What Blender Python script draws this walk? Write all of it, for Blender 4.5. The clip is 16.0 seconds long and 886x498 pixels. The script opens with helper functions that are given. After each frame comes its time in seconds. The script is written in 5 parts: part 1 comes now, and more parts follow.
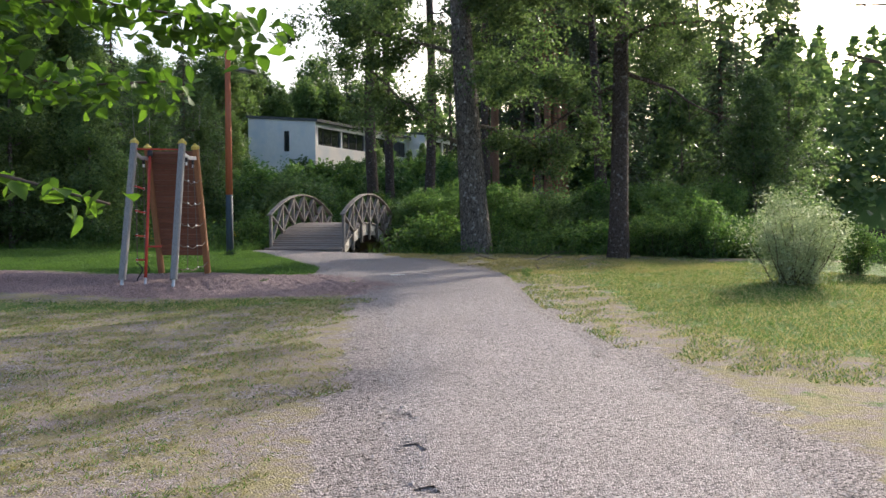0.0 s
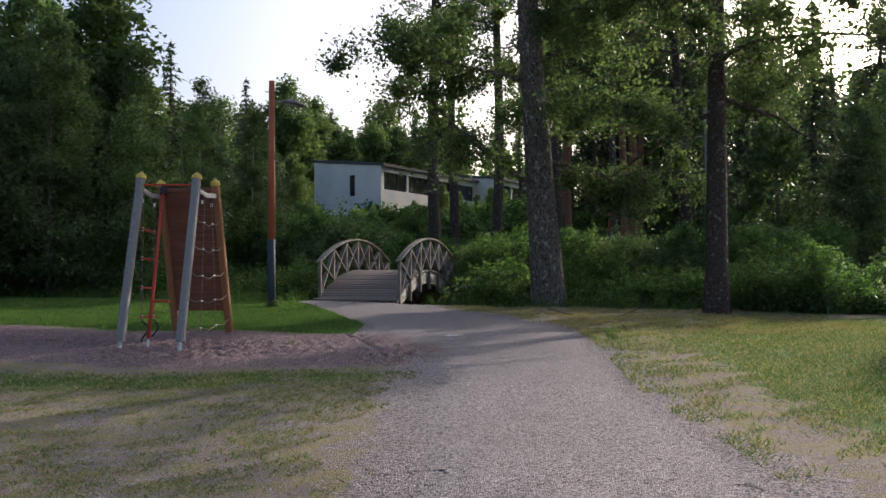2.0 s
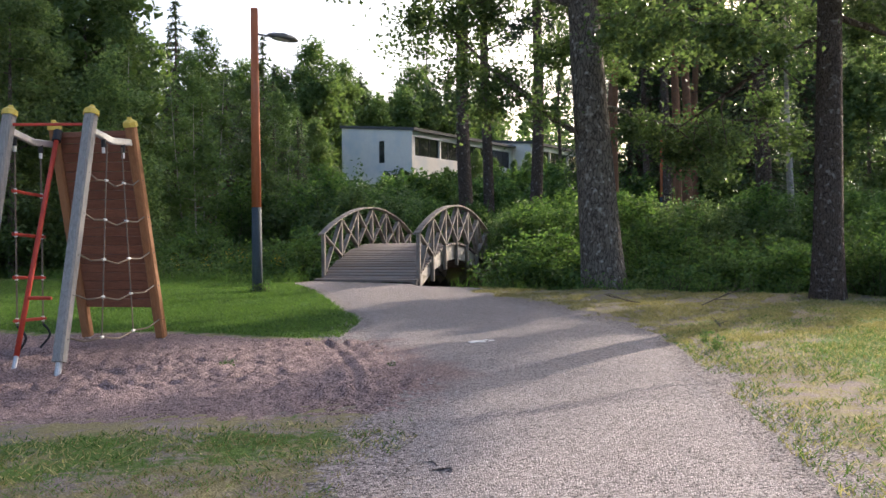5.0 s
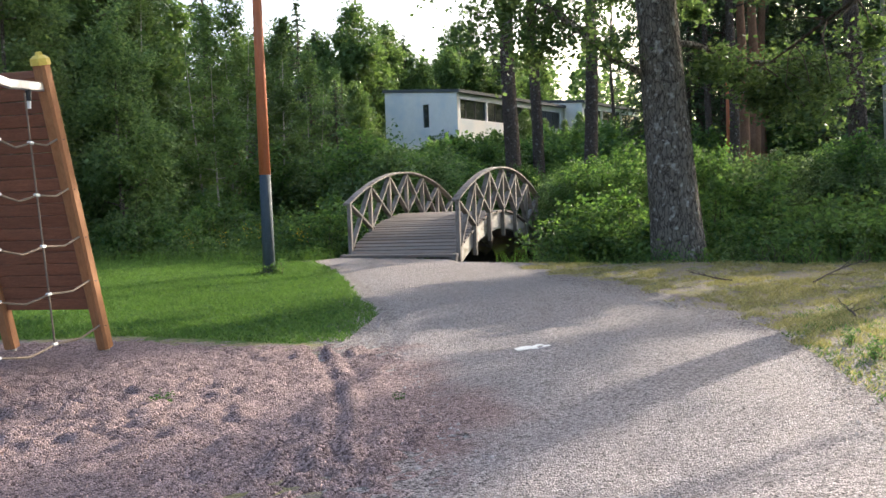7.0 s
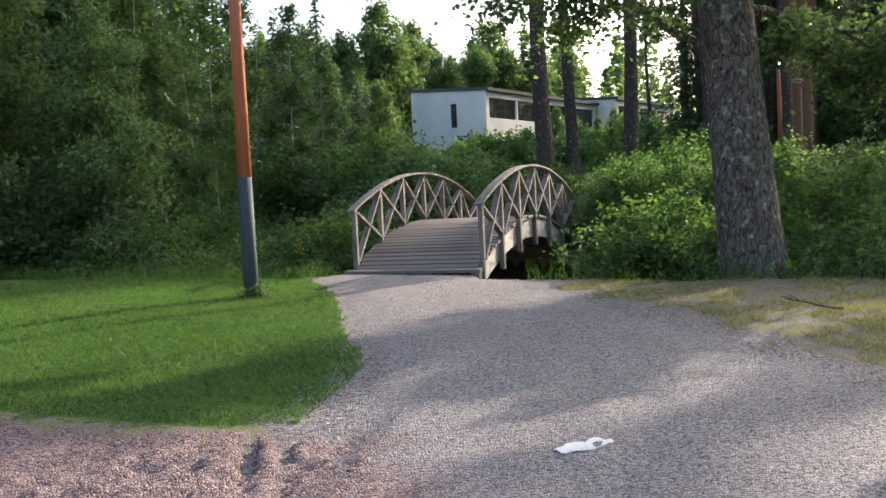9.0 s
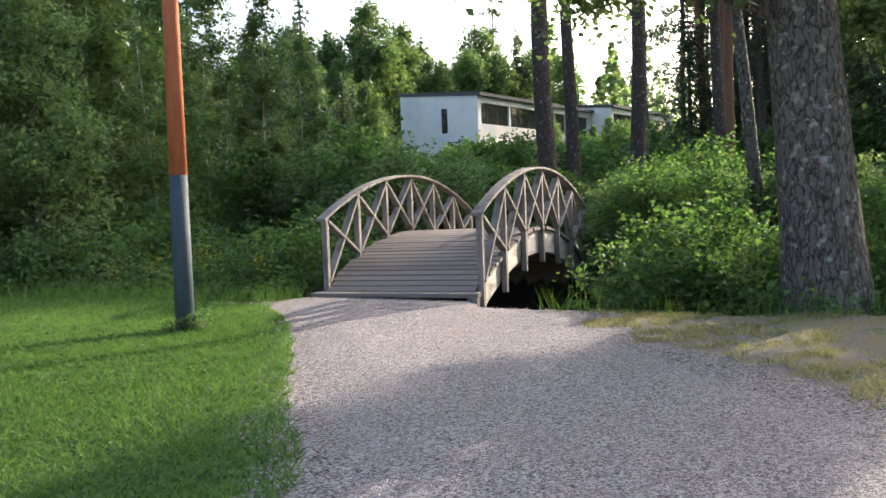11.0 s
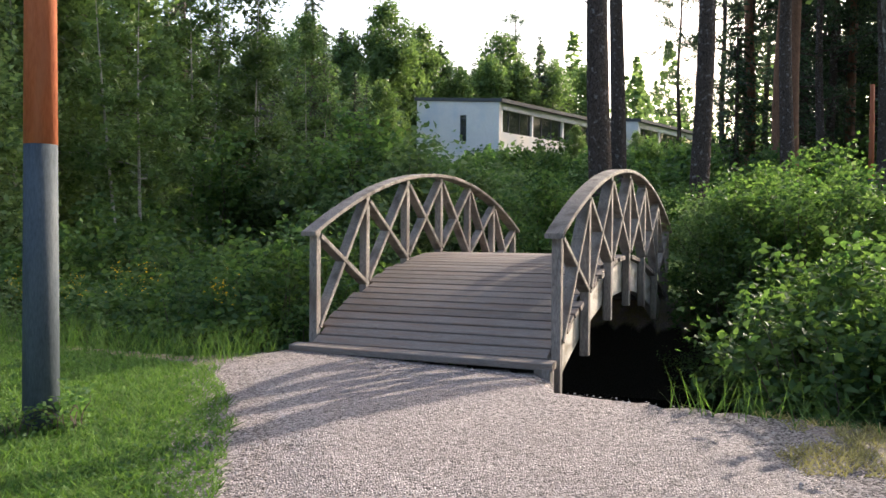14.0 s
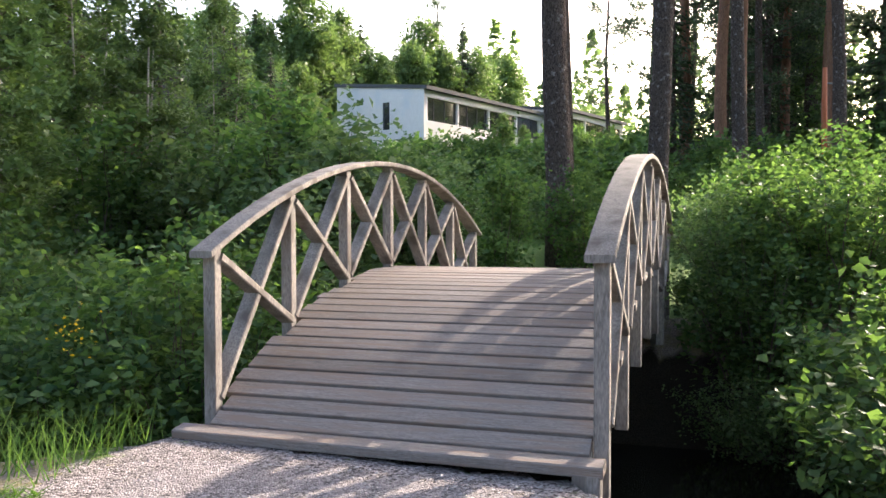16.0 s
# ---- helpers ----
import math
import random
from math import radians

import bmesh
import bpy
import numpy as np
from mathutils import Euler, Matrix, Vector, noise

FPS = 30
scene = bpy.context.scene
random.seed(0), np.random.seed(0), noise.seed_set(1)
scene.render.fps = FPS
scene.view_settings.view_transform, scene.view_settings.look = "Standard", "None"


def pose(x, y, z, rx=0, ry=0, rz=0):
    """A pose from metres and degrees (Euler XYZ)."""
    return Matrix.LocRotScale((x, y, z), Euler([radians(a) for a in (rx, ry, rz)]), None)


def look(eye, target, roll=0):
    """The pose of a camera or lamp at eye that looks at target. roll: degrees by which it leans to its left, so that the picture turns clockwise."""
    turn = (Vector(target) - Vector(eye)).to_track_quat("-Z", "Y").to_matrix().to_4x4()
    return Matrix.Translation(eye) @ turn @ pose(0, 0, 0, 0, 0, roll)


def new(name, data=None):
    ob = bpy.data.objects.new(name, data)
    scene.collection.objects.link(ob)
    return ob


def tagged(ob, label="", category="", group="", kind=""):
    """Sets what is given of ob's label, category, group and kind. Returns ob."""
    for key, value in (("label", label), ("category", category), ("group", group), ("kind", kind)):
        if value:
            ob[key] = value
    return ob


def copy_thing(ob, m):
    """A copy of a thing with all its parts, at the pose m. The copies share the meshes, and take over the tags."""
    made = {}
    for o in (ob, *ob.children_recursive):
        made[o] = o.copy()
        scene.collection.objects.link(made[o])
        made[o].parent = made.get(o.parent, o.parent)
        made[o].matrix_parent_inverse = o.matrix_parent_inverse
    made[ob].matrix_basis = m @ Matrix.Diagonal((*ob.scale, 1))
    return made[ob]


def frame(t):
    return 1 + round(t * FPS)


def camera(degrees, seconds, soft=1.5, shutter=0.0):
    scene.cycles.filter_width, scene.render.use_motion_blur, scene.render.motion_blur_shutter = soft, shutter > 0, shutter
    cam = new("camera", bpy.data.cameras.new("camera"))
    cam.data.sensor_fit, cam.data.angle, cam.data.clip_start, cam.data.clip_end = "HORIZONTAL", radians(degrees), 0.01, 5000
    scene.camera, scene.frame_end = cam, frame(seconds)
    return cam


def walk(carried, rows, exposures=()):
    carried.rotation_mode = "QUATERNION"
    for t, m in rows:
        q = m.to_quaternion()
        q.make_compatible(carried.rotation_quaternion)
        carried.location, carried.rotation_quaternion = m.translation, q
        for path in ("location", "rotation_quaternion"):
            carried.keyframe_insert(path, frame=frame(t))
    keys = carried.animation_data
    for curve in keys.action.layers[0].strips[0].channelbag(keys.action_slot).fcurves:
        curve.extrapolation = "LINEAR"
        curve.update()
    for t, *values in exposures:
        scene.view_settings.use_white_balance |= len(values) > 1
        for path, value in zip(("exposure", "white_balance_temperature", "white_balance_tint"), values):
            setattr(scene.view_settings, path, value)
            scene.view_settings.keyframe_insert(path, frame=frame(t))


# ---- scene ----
cam = camera(55.8, 16.0)
METRES, EYE, TILT, LEAN, TURN = 23.1, 1.5, 0.0, 0.0, -20.6
ROWS = [
    (0.0, 0.0, 0.0, 0.0, -0.01, -1.49, 0.36),
    (0.5, 0.0016, 0.0315, 0.002, 1.13, -0.26, 0.41),
    (1.0, 0.0037, 0.0632, 0.0029, 4.08, 0.41, -0.9),
    (1.5, 0.002, 0.0948, 0.004, 3.8, 1.9, -0.59),
    (2.0, 0.0023, 0.129, 0.0042, 4.72, 1.63, 0.21),
    (2.5, -0.0005, 0.1613, 0.0046, 5.47, 0.72, 1.0),
    (3.0, 0.0003, 0.1944, 0.0049, 5.35, 0.34, 0.6),
    (3.5, -0.0003, 0.2243, 0.0056, 7.04, 0.65, -0.29),
    (4.0, -0.0013, 0.2571, 0.0067, 6.56, 0.26, 0.05),
    (6.5, -0.0122, 0.4151, 0.0109, 9.99, -2.02, 1.95),
    (7.0, -0.0137, 0.4435, 0.0107, 10.72, -2.68, 2.07),
    (7.5, -0.0153, 0.4735, 0.0118, 10.46, -2.2, 2.41),
    (8.0, -0.0171, 0.5028, 0.0135, 13.77, -1.54, 2.41),
    (8.5, -0.0219, 0.5328, 0.0138, 13.06, -2.46, 2.94),
    (11.0, -0.0549, 0.6785, 0.0153, 12.11, -1.9, 2.08),
    (11.5, -0.0644, 0.7078, 0.0164, 15.12, -1.0, 0.88),
    (12.0, -0.0752, 0.738, 0.0175, 12.95, 0.26, 1.33),
    (12.5, -0.0836, 0.7693, 0.0187, 12.74, 0.5, 0.72),
    (13.0, -0.0942, 0.8005, 0.0182, 11.61, 0.29, 0.11),
    (13.5, -0.1027, 0.833, 0.0188, 11.68, -0.67, 0.11),
    (14.0, -0.1126, 0.8593, 0.0197, 12.7, -1.11, -0.44),
    (14.5, -0.1237, 0.8889, 0.021, 9.69, -1.19, 0.03),
    (15.0, -0.1339, 0.9183, 0.0235, 8.83, -1.83, 0.27),
    (15.5, -0.1455, 0.9479, 0.0255, 6.19, -2.88, 0.8),
    (16.0, -0.1532, 0.9779, 0.0272, 7.2, -1.74, 0.14),
]
walk(cam, [(t, pose(0, 0, EYE, TILT, LEAN, TURN) @ pose(METRES * x, METRES * y, METRES * z, 90 + pitch, roll, yaw)) for t, x, y, z, yaw, pitch, roll in ROWS],
     [(0, 1.2, 5950, 12), (1.0, 1.0, 5900, 12), (2.0, 0.6, 5950, 16), (2.5, 0.7, 5950, 17), (3.5, 1.05, 6000, 18), (4.0, 1.3, 6150, 17), (6.5, 1.6, 6250, 14), (7.0, 1.85, 6200, 10), (7.5, 2.05, 6200, 8), (8.0, 1.3, 6150, 9), (8.5, 1.5, 6150, 10),
      (10.8, 2.0, 6200, 12), (11.0, 2.0, 6200, 12), (11.5, 1.8, 6200, 12), (12.5, 1.15, 6250, 14), (13.5, 1.45, 6300, 14), (14.0, 1.82, 6300, 14), (14.5, 1.9, 6300, 14), (15.0, 2.0, 6300, 15), (15.5, 2.4, 6350, 16), (16.0, 2.4, 6350, 16)])

# ---- world, sun, exposure ----
SUN_DIR = Vector((0.81, 0.59, 0.0)).normalized()
SUN_EL = radians(22)
world = bpy.data.worlds.new("sky")
scene.world = world
world.use_nodes = True
wn = world.node_tree
sky = wn.nodes.new("ShaderNodeTexSky")
sky.sky_type = "NISHITA"
sky.sun_disc = False
sky.sun_elevation = SUN_EL
sky.sun_rotation = math.atan2(SUN_DIR.x, SUN_DIR.y)
sky.air_density, sky.dust_density, sky.ozone_density = 1.0, 6.0, 1.0
wn.nodes["Background"].inputs[1].default_value = 0.15
wn.links.new(sky.outputs[0], wn.nodes["Background"].inputs[0])
sun = new("sun", bpy.data.lights.new("sun", "SUN"))
sun.data.energy, sun.data.angle, sun.data.color = 2.8, radians(0.6), (1.0, 0.88, 0.70)
sun_from = Vector((SUN_DIR.x * math.cos(SUN_EL), SUN_DIR.y * math.cos(SUN_EL), math.sin(SUN_EL)))
sun.matrix_world = look(sun_from * 60, (0, 0, 0))


# ---- materials ----
def material(name, dark, light, scale=6.0, rough=0.8, bump=0.3, grain=40.0, stretch=(1, 1, 1), metal=0.0, blotch=None, blotch_scale=1.0, island=0.0, relief=0.01, spec=0.3):
    """Two scales of noise between two colours, a slow blotch of a third, and fine relief."""
    m = bpy.data.materials.new(name)
    m.use_nodes = True
    n, l = m.node_tree.nodes, m.node_tree.links
    b = n["Principled BSDF"]
    co = n.new("ShaderNodeTexCoord")
    mp = n.new("ShaderNodeMapping")
    mp.inputs["Scale"].default_value = stretch
    info = n.new("ShaderNodeObjectInfo")
    off = n.new("ShaderNodeVectorMath")
    off.operation = "SCALE"
    off.inputs[0].default_value = (37.0, 19.0, 53.0)
    l.new(info.outputs["Random"], off.inputs["Scale"])
    l.new(off.outputs[0], mp.inputs["Location"])
    l.new(co.outputs["Object"], mp.inputs["Vector"])
    a = n.new("ShaderNodeTexNoise")
    a.inputs["Scale"].default_value, a.inputs["Detail"].default_value, a.inputs["Roughness"].default_value = scale, 6, 0.65
    f = n.new("ShaderNodeTexNoise")
    f.inputs["Scale"].default_value, f.inputs["Detail"].default_value = grain, 5
    for t in (a, f):
        l.new(mp.outputs[0], t.inputs["Vector"])
    mix = n.new("ShaderNodeMath")
    mix.operation = "MULTIPLY_ADD"
    mix.inputs[1].default_value = 0.55
    l.new(f.outputs[0], mix.inputs[0])
    half = n.new("ShaderNodeMath")
    half.operation = "MULTIPLY"
    half.inputs[1].default_value = 0.45
    l.new(a.outputs[0], half.inputs[0])
    l.new(half.outputs[0], mix.inputs[2])
    ramp = n.new("ShaderNodeMapRange")
    ramp.inputs[1].default_value, ramp.inputs[2].default_value = 0.32, 0.68
    l.new(mix.outputs[0], ramp.inputs[0])
    col = n.new("ShaderNodeMix")
    col.data_type = "RGBA"
    col.inputs[6].default_value, col.inputs[7].default_value = (*dark, 1), (*light, 1)
    l.new(ramp.outputs[0], col.inputs[0])
    out = col.outputs[2]
    if blotch:
        s = n.new("ShaderNodeTexNoise")
        s.inputs["Scale"].default_value, s.inputs["Detail"].default_value = blotch_scale, 4
        l.new(mp.outputs[0], s.inputs["Vector"])
        r = n.new("ShaderNodeMapRange")
        r.inputs[1].default_value, r.inputs[2].default_value = 0.48, 0.66
        l.new(s.outputs[0], r.inputs[0])
        c2 = n.new("ShaderNodeMix")
        c2.data_type = "RGBA"
        c2.inputs[7].default_value = (*blotch, 1)
        l.new(r.outputs[0], c2.inputs[0])
        l.new(out, c2.inputs[6])
        out = c2.outputs[2]
    if island:
        hsv = n.new("ShaderNodeHueSaturation")
        rv = n.new("ShaderNodeMapRange")
        rv.inputs[3].default_value, rv.inputs[4].default_value = 1 - island, 1 + island
        l.new(info.outputs["Random"], rv.inputs[0])
        l.new(rv.outputs[0], hsv.inputs["Value"])
        l.new(out, hsv.inputs["Color"])
        out = hsv.outputs[0]
    l.new(out, b.inputs["Base Color"])
    b.inputs["Roughness"].default_value, b.inputs["Metallic"].default_value = rough, metal
    b.inputs["Specular IOR Level"].default_value = spec
    if bump:
        bp = n.new("ShaderNodeBump")
        bp.inputs["Strength"].default_value, bp.inputs["Distance"].default_value = bump, relief
        l.new(mix.outputs[0], bp.inputs["Height"])
        l.new(bp.outputs[0], b.inputs["Normal"])
    return m


def leaf_material(name, dark, light, through_colour, part_through=0.4, rough=0.45):
    """Leaves: each one its own shade, some light passing through them."""
    m = bpy.data.materials.new(name)
    m.use_nodes = True
    n, l = m.node_tree.nodes, m.node_tree.links
    b = n["Principled BSDF"]
    geo = n.new("ShaderNodeNewGeometry")
    info = n.new("ShaderNodeObjectInfo")
    col = n.new("ShaderNodeMix")
    col.data_type = "RGBA"
    col.inputs[6].default_value, col.inputs[7].default_value = (*dark, 1), (*light, 1)
    l.new(geo.outputs["Random Per Island"], col.inputs[0])
    hsv = n.new("ShaderNodeHueSaturation")
    rv = n.new("ShaderNodeMapRange")
    rv.inputs[3].default_value, rv.inputs[4].default_value = 0.8, 1.2
    l.new(info.outputs["Random"], rv.inputs[0])
    l.new(rv.outputs[0], hsv.inputs["Value"])
    l.new(col.outputs[2], hsv.inputs["Color"])
    l.new(hsv.outputs[0], b.inputs["Base Color"])
    b.inputs["Roughness"].default_value = rough
    b.inputs["Specular IOR Level"].default_value = 0.16
    tr = n.new("ShaderNodeBsdfTranslucent")
    tint = n.new("ShaderNodeMix")
    tint.data_type, tint.blend_type = "RGBA", "MULTIPLY"
    tint.inputs[0].default_value = 1.0
    tint.inputs[7].default_value = (*through_colour, 1)
    l.new(hsv.outputs[0], tint.inputs[6])
    l.new(tint.outputs[2], tr.inputs["Color"])
    mix = n.new("ShaderNodeMixShader")
    mix.inputs[0].default_value = part_through
    l.new(b.outputs[0], mix.inputs[1])
    l.new(tr.outputs[0], mix.inputs[2])
    l.new(mix.outputs[0], n["Material Output"].inputs[0])
    return m


def bark_material(name, crack, plate, flake, size, stretch):
    """Thick plates of bark with dark cracks between them and pale flakes of lichen."""
    m = bpy.data.materials.new(name)
    m.use_nodes = True
    n, l = m.node_tree.nodes, m.node_tree.links
    b = n["Principled BSDF"]
    co = n.new("ShaderNodeTexCoord")
    warp = n.new("ShaderNodeTexNoise")
    warp.inputs["Scale"].default_value, warp.inputs["Detail"].default_value = 5.0, 4
    l.new(co.outputs["Object"], warp.inputs["Vector"])
    add = n.new("ShaderNodeVectorMath")
    add.operation = "MULTIPLY_ADD"
    add.inputs[1].default_value = (0.16, 0.16, 0.16)
    l.new(warp.outputs["Color"], add.inputs[0])
    l.new(co.outputs["Object"], add.inputs[2])
    mp = n.new("ShaderNodeMapping")
    mp.inputs["Scale"].default_value = stretch
    l.new(add.outputs[0], mp.inputs["Vector"])
    v = n.new("ShaderNodeTexVoronoi")
    v.feature = "DISTANCE_TO_EDGE"
    v.inputs["Scale"].default_value = size
    l.new(mp.outputs[0], v.inputs["Vector"])
    g = n.new("ShaderNodeTexNoise")
    g.inputs["Scale"].default_value, g.inputs["Detail"].default_value, g.inputs["Roughness"].default_value = 22, 8, 0.7
    l.new(mp.outputs[0], g.inputs["Vector"])

    def ranged(x, lo, hi):
        r = n.new("ShaderNodeMapRange")
        r.inputs[1].default_value, r.inputs[2].default_value = lo, hi
        l.new(x, r.inputs[0])
        return r.outputs[0]

    def blend(f, c1, c2):
        x = n.new("ShaderNodeMix")
        x.data_type = "RGBA"
        for i, c in ((6, c1), (7, c2)):
            if isinstance(c, tuple):
                x.inputs[i].default_value = (*c, 1)
            else:
                l.new(c, x.inputs[i])
        l.new(f, x.inputs[0])
        return x.outputs[2]

    shade = blend(ranged(g.outputs[0], 0.3, 0.7), tuple(0.45 * k for k in plate), plate)
    uneven = n.new("ShaderNodeMath")
    uneven.operation = "MULTIPLY_ADD"
    uneven.inputs[1].default_value = 0.5
    l.new(g.outputs[0], uneven.inputs[0])
    l.new(v.outputs[0], uneven.inputs[2])
    body = blend(ranged(uneven.outputs[0], 0.22, 0.40), crack, shade)
    spots = n.new("ShaderNodeTexNoise")
    spots.inputs["Scale"].default_value, spots.inputs["Detail"].default_value = 9, 5
    l.new(co.outputs["Object"], spots.inputs["Vector"])
    l.new(blend(ranged(spots.outputs[0], 0.58, 0.70), body, flake), b.inputs["Base Color"])
    b.inputs["Roughness"].default_value, b.inputs["Specular IOR Level"].default_value = 0.95, 0.15
    h = n.new("ShaderNodeMath")
    h.operation = "MULTIPLY_ADD"
    h.inputs[1].default_value = 0.4
    l.new(g.outputs[0], h.inputs[0])
    l.new(ranged(uneven.outputs[0], 0.2, 0.6), h.inputs[2])
    bp = n.new("ShaderNodeBump")
    bp.inputs["Strength"].default_value, bp.inputs["Distance"].default_value = 1.0, 0.03
    l.new(h.outputs[0], bp.inputs["Height"])
    l.new(bp.outputs[0], b.inputs["Normal"])
    return m


def ground_material():
    """Soil with short turf: green where the mask 'green' is high, dry straw and bare soil elsewhere, grit where 'grit' is high."""
    m = bpy.data.materials.new("turf")
    m.use_nodes = True
    n, l = m.node_tree.nodes, m.node_tree.links
    b = n["Principled BSDF"]
    co = n.new("ShaderNodeTexCoord")

    def noise_at(scale, detail=6, rough=0.65):
        t = n.new("ShaderNodeTexNoise")
        t.inputs["Scale"].default_value, t.inputs["Detail"].default_value, t.inputs["Roughness"].default_value = scale, detail, rough
        l.new(co.outputs["Object"], t.inputs["Vector"])
        return t.outputs[0]

    def blend(fac, c1, c2):
        x = n.new("ShaderNodeMix")
        x.data_type = "RGBA"
        for i, c in ((6, c1), (7, c2)):
            if isinstance(c, tuple):
                x.inputs[i].default_value = (*c, 1)
            else:
                l.new(c, x.inputs[i])
        l.new(fac, x.inputs[0])
        return x.outputs[2]

    def ranged(v, lo, hi):
        r = n.new("ShaderNodeMapRange")
        r.inputs[1].default_value, r.inputs[2].default_value = lo, hi
        l.new(v, r.inputs[0])
        return r.outputs[0]

    def masked(name, spread):
        a = n.new("ShaderNodeAttribute")
        a.attribute_name = name
        s = n.new("ShaderNodeMath")
        s.operation = "MULTIPLY_ADD"
        s.inputs[1].default_value, s.inputs[2].default_value = spread, -spread / 2
        two = n.new("ShaderNodeMix")
        two.inputs[0].default_value = 0.45
        l.new(noise_at(2.2), two.inputs[2])
        l.new(noise_at(13), two.inputs[3])
        l.new(two.outputs[0], s.inputs[0])
        t = n.new("ShaderNodeMath")
        t.operation = "ADD"
        l.new(a.outputs["Fac"], t.inputs[0])
        l.new(s.outputs[0], t.inputs[1])
        return ranged(t.outputs[0], 0.4, 0.6)

    fine, mid = noise_at(60), noise_at(3.2, 9, 0.72)
    soil = blend(ranged(fine, 0.3, 0.7), (0.095, 0.077, 0.068), (0.39, 0.325, 0.295))
    straw = blend(ranged(noise_at(35), 0.3, 0.7), (0.14, 0.125, 0.058), (0.35, 0.305, 0.165))
    green = blend(ranged(noise_at(30), 0.3, 0.7), (0.05, 0.09, 0.02), (0.15, 0.22, 0.055))
    dry = blend(ranged(mid, 0.42, 0.56), soil, straw)
    turf = blend(masked("green", 2.4), dry, green)
    cells = n.new("ShaderNodeTexVoronoi")
    cells.inputs["Scale"].default_value = 70
    l.new(co.outputs["Object"], cells.inputs["Vector"])
    one = n.new("ShaderNodeSeparateColor")
    l.new(cells.outputs["Color"], one.inputs[0])
    grit = blend(one.outputs[0], (0.055, 0.047, 0.043), (0.44, 0.385, 0.365))
    # near-black ditch soil: the shade under bridge and bushes is painted in
    shaded_mud = blend(ranged(fine, 0.3, 0.7), (0.012, 0.010, 0.008), (0.05, 0.042, 0.033))
    l.new(blend(masked("ditch_shade", 0.5), blend(masked("grit", 2.6), turf, grit), shaded_mud), b.inputs["Base Color"])
    b.inputs["Roughness"].default_value = 0.95
    b.inputs["Specular IOR Level"].default_value = 0.1
    bp = n.new("ShaderNodeBump")
    bp.inputs["Strength"].default_value, bp.inputs["Distance"].default_value = 0.6, 0.03
    rough = n.new("ShaderNodeMath")
    rough.operation = "SUBTRACT"
    l.new(noise_at(45, 8), rough.inputs[0])
    l.new(cells.outputs["Distance"], rough.inputs[1])
    l.new(rough.outputs[0], bp.inputs["Height"])
    l.new(bp.outputs[0], b.inputs["Normal"])
    return m


def gravel_material(name, greys, reds, size, bump):
    """Loose grit: cells of many shades with fines between them."""
    m = bpy.data.materials.new(name)
    m.use_nodes = True
    n, l = m.node_tree.nodes, m.node_tree.links
    b = n["Principled BSDF"]
    co = n.new("ShaderNodeTexCoord")
    v = n.new("ShaderNodeTexVoronoi")
    v.inputs["Scale"].default_value = size
    l.new(co.outputs["Object"], v.inputs["Vector"])
    sep = n.new("ShaderNodeSeparateColor")
    l.new(v.outputs["Color"], sep.inputs[0])
    at = n.new("ShaderNodeAttribute")
    at.attribute_name = "sandy"
    wob = n.new("ShaderNodeTexNoise")
    wob.inputs["Scale"].default_value, wob.inputs["Detail"].default_value = 3.0, 6
    l.new(co.outputs["Object"], wob.inputs["Vector"])
    tot = n.new("ShaderNodeMath")
    tot.operation = "ADD"
    l.new(at.outputs["Fac"], tot.inputs[0])
    l.new(wob.outputs[0], tot.inputs[1])
    red = n.new("ShaderNodeMapRange")
    red.inputs[1].default_value, red.inputs[2].default_value = 0.75, 1.3
    l.new(tot.outputs[0], red.inputs[0])

    def either(i):
        e = n.new("ShaderNodeMix")
        e.data_type = "RGBA"
        e.inputs[6].default_value, e.inputs[7].default_value = (*greys[i], 1), (*reds[i], 1)
        l.new(red.outputs[0], e.inputs[0])
        return e.outputs[2]

    c = n.new("ShaderNodeMix")
    c.data_type = "RGBA"
    l.new(either(0), c.inputs[6])
    l.new(either(1), c.inputs[7])
    l.new(sep.outputs[0], c.inputs[0])
    big = n.new("ShaderNodeTexNoise")
    big.inputs["Scale"].default_value, big.inputs["Detail"].default_value, big.inputs["Roughness"].default_value = 1.1, 8, 0.7
    l.new(co.outputs["Object"], big.inputs["Vector"])
    r = n.new("ShaderNodeMapRange")
    r.inputs[1].default_value, r.inputs[2].default_value, r.inputs[4].default_value = 0.35, 0.75, 0.55
    l.new(big.outputs[0], r.inputs[0])
    c2 = n.new("ShaderNodeMix")
    c2.data_type = "RGBA"
    l.new(either(2), c2.inputs[7])
    l.new(r.outputs[0], c2.inputs[0])
    l.new(c.outputs[2], c2.inputs[6])
    l.new(c2.outputs[2], b.inputs["Base Color"])
    b.inputs["Roughness"].default_value = 0.9
    b.inputs["Specular IOR Level"].default_value = 0.2
    f = n.new("ShaderNodeTexNoise")
    f.inputs["Scale"].default_value, f.inputs["Detail"].default_value = size * 0.25, 8
    l.new(co.outputs["Object"], f.inputs["Vector"])
    add = n.new("ShaderNodeMath")
    add.operation = "SUBTRACT"
    l.new(f.outputs[0], add.inputs[0])
    l.new(v.outputs["Distance"], add.inputs[1])
    bp = n.new("ShaderNodeBump")
    bp.inputs["Strength"].default_value, bp.inputs["Distance"].default_value = bump, 0.025
    l.new(add.outputs[0], bp.inputs["Height"])
    l.new(bp.outputs[0], b.inputs["Normal"])
    return m


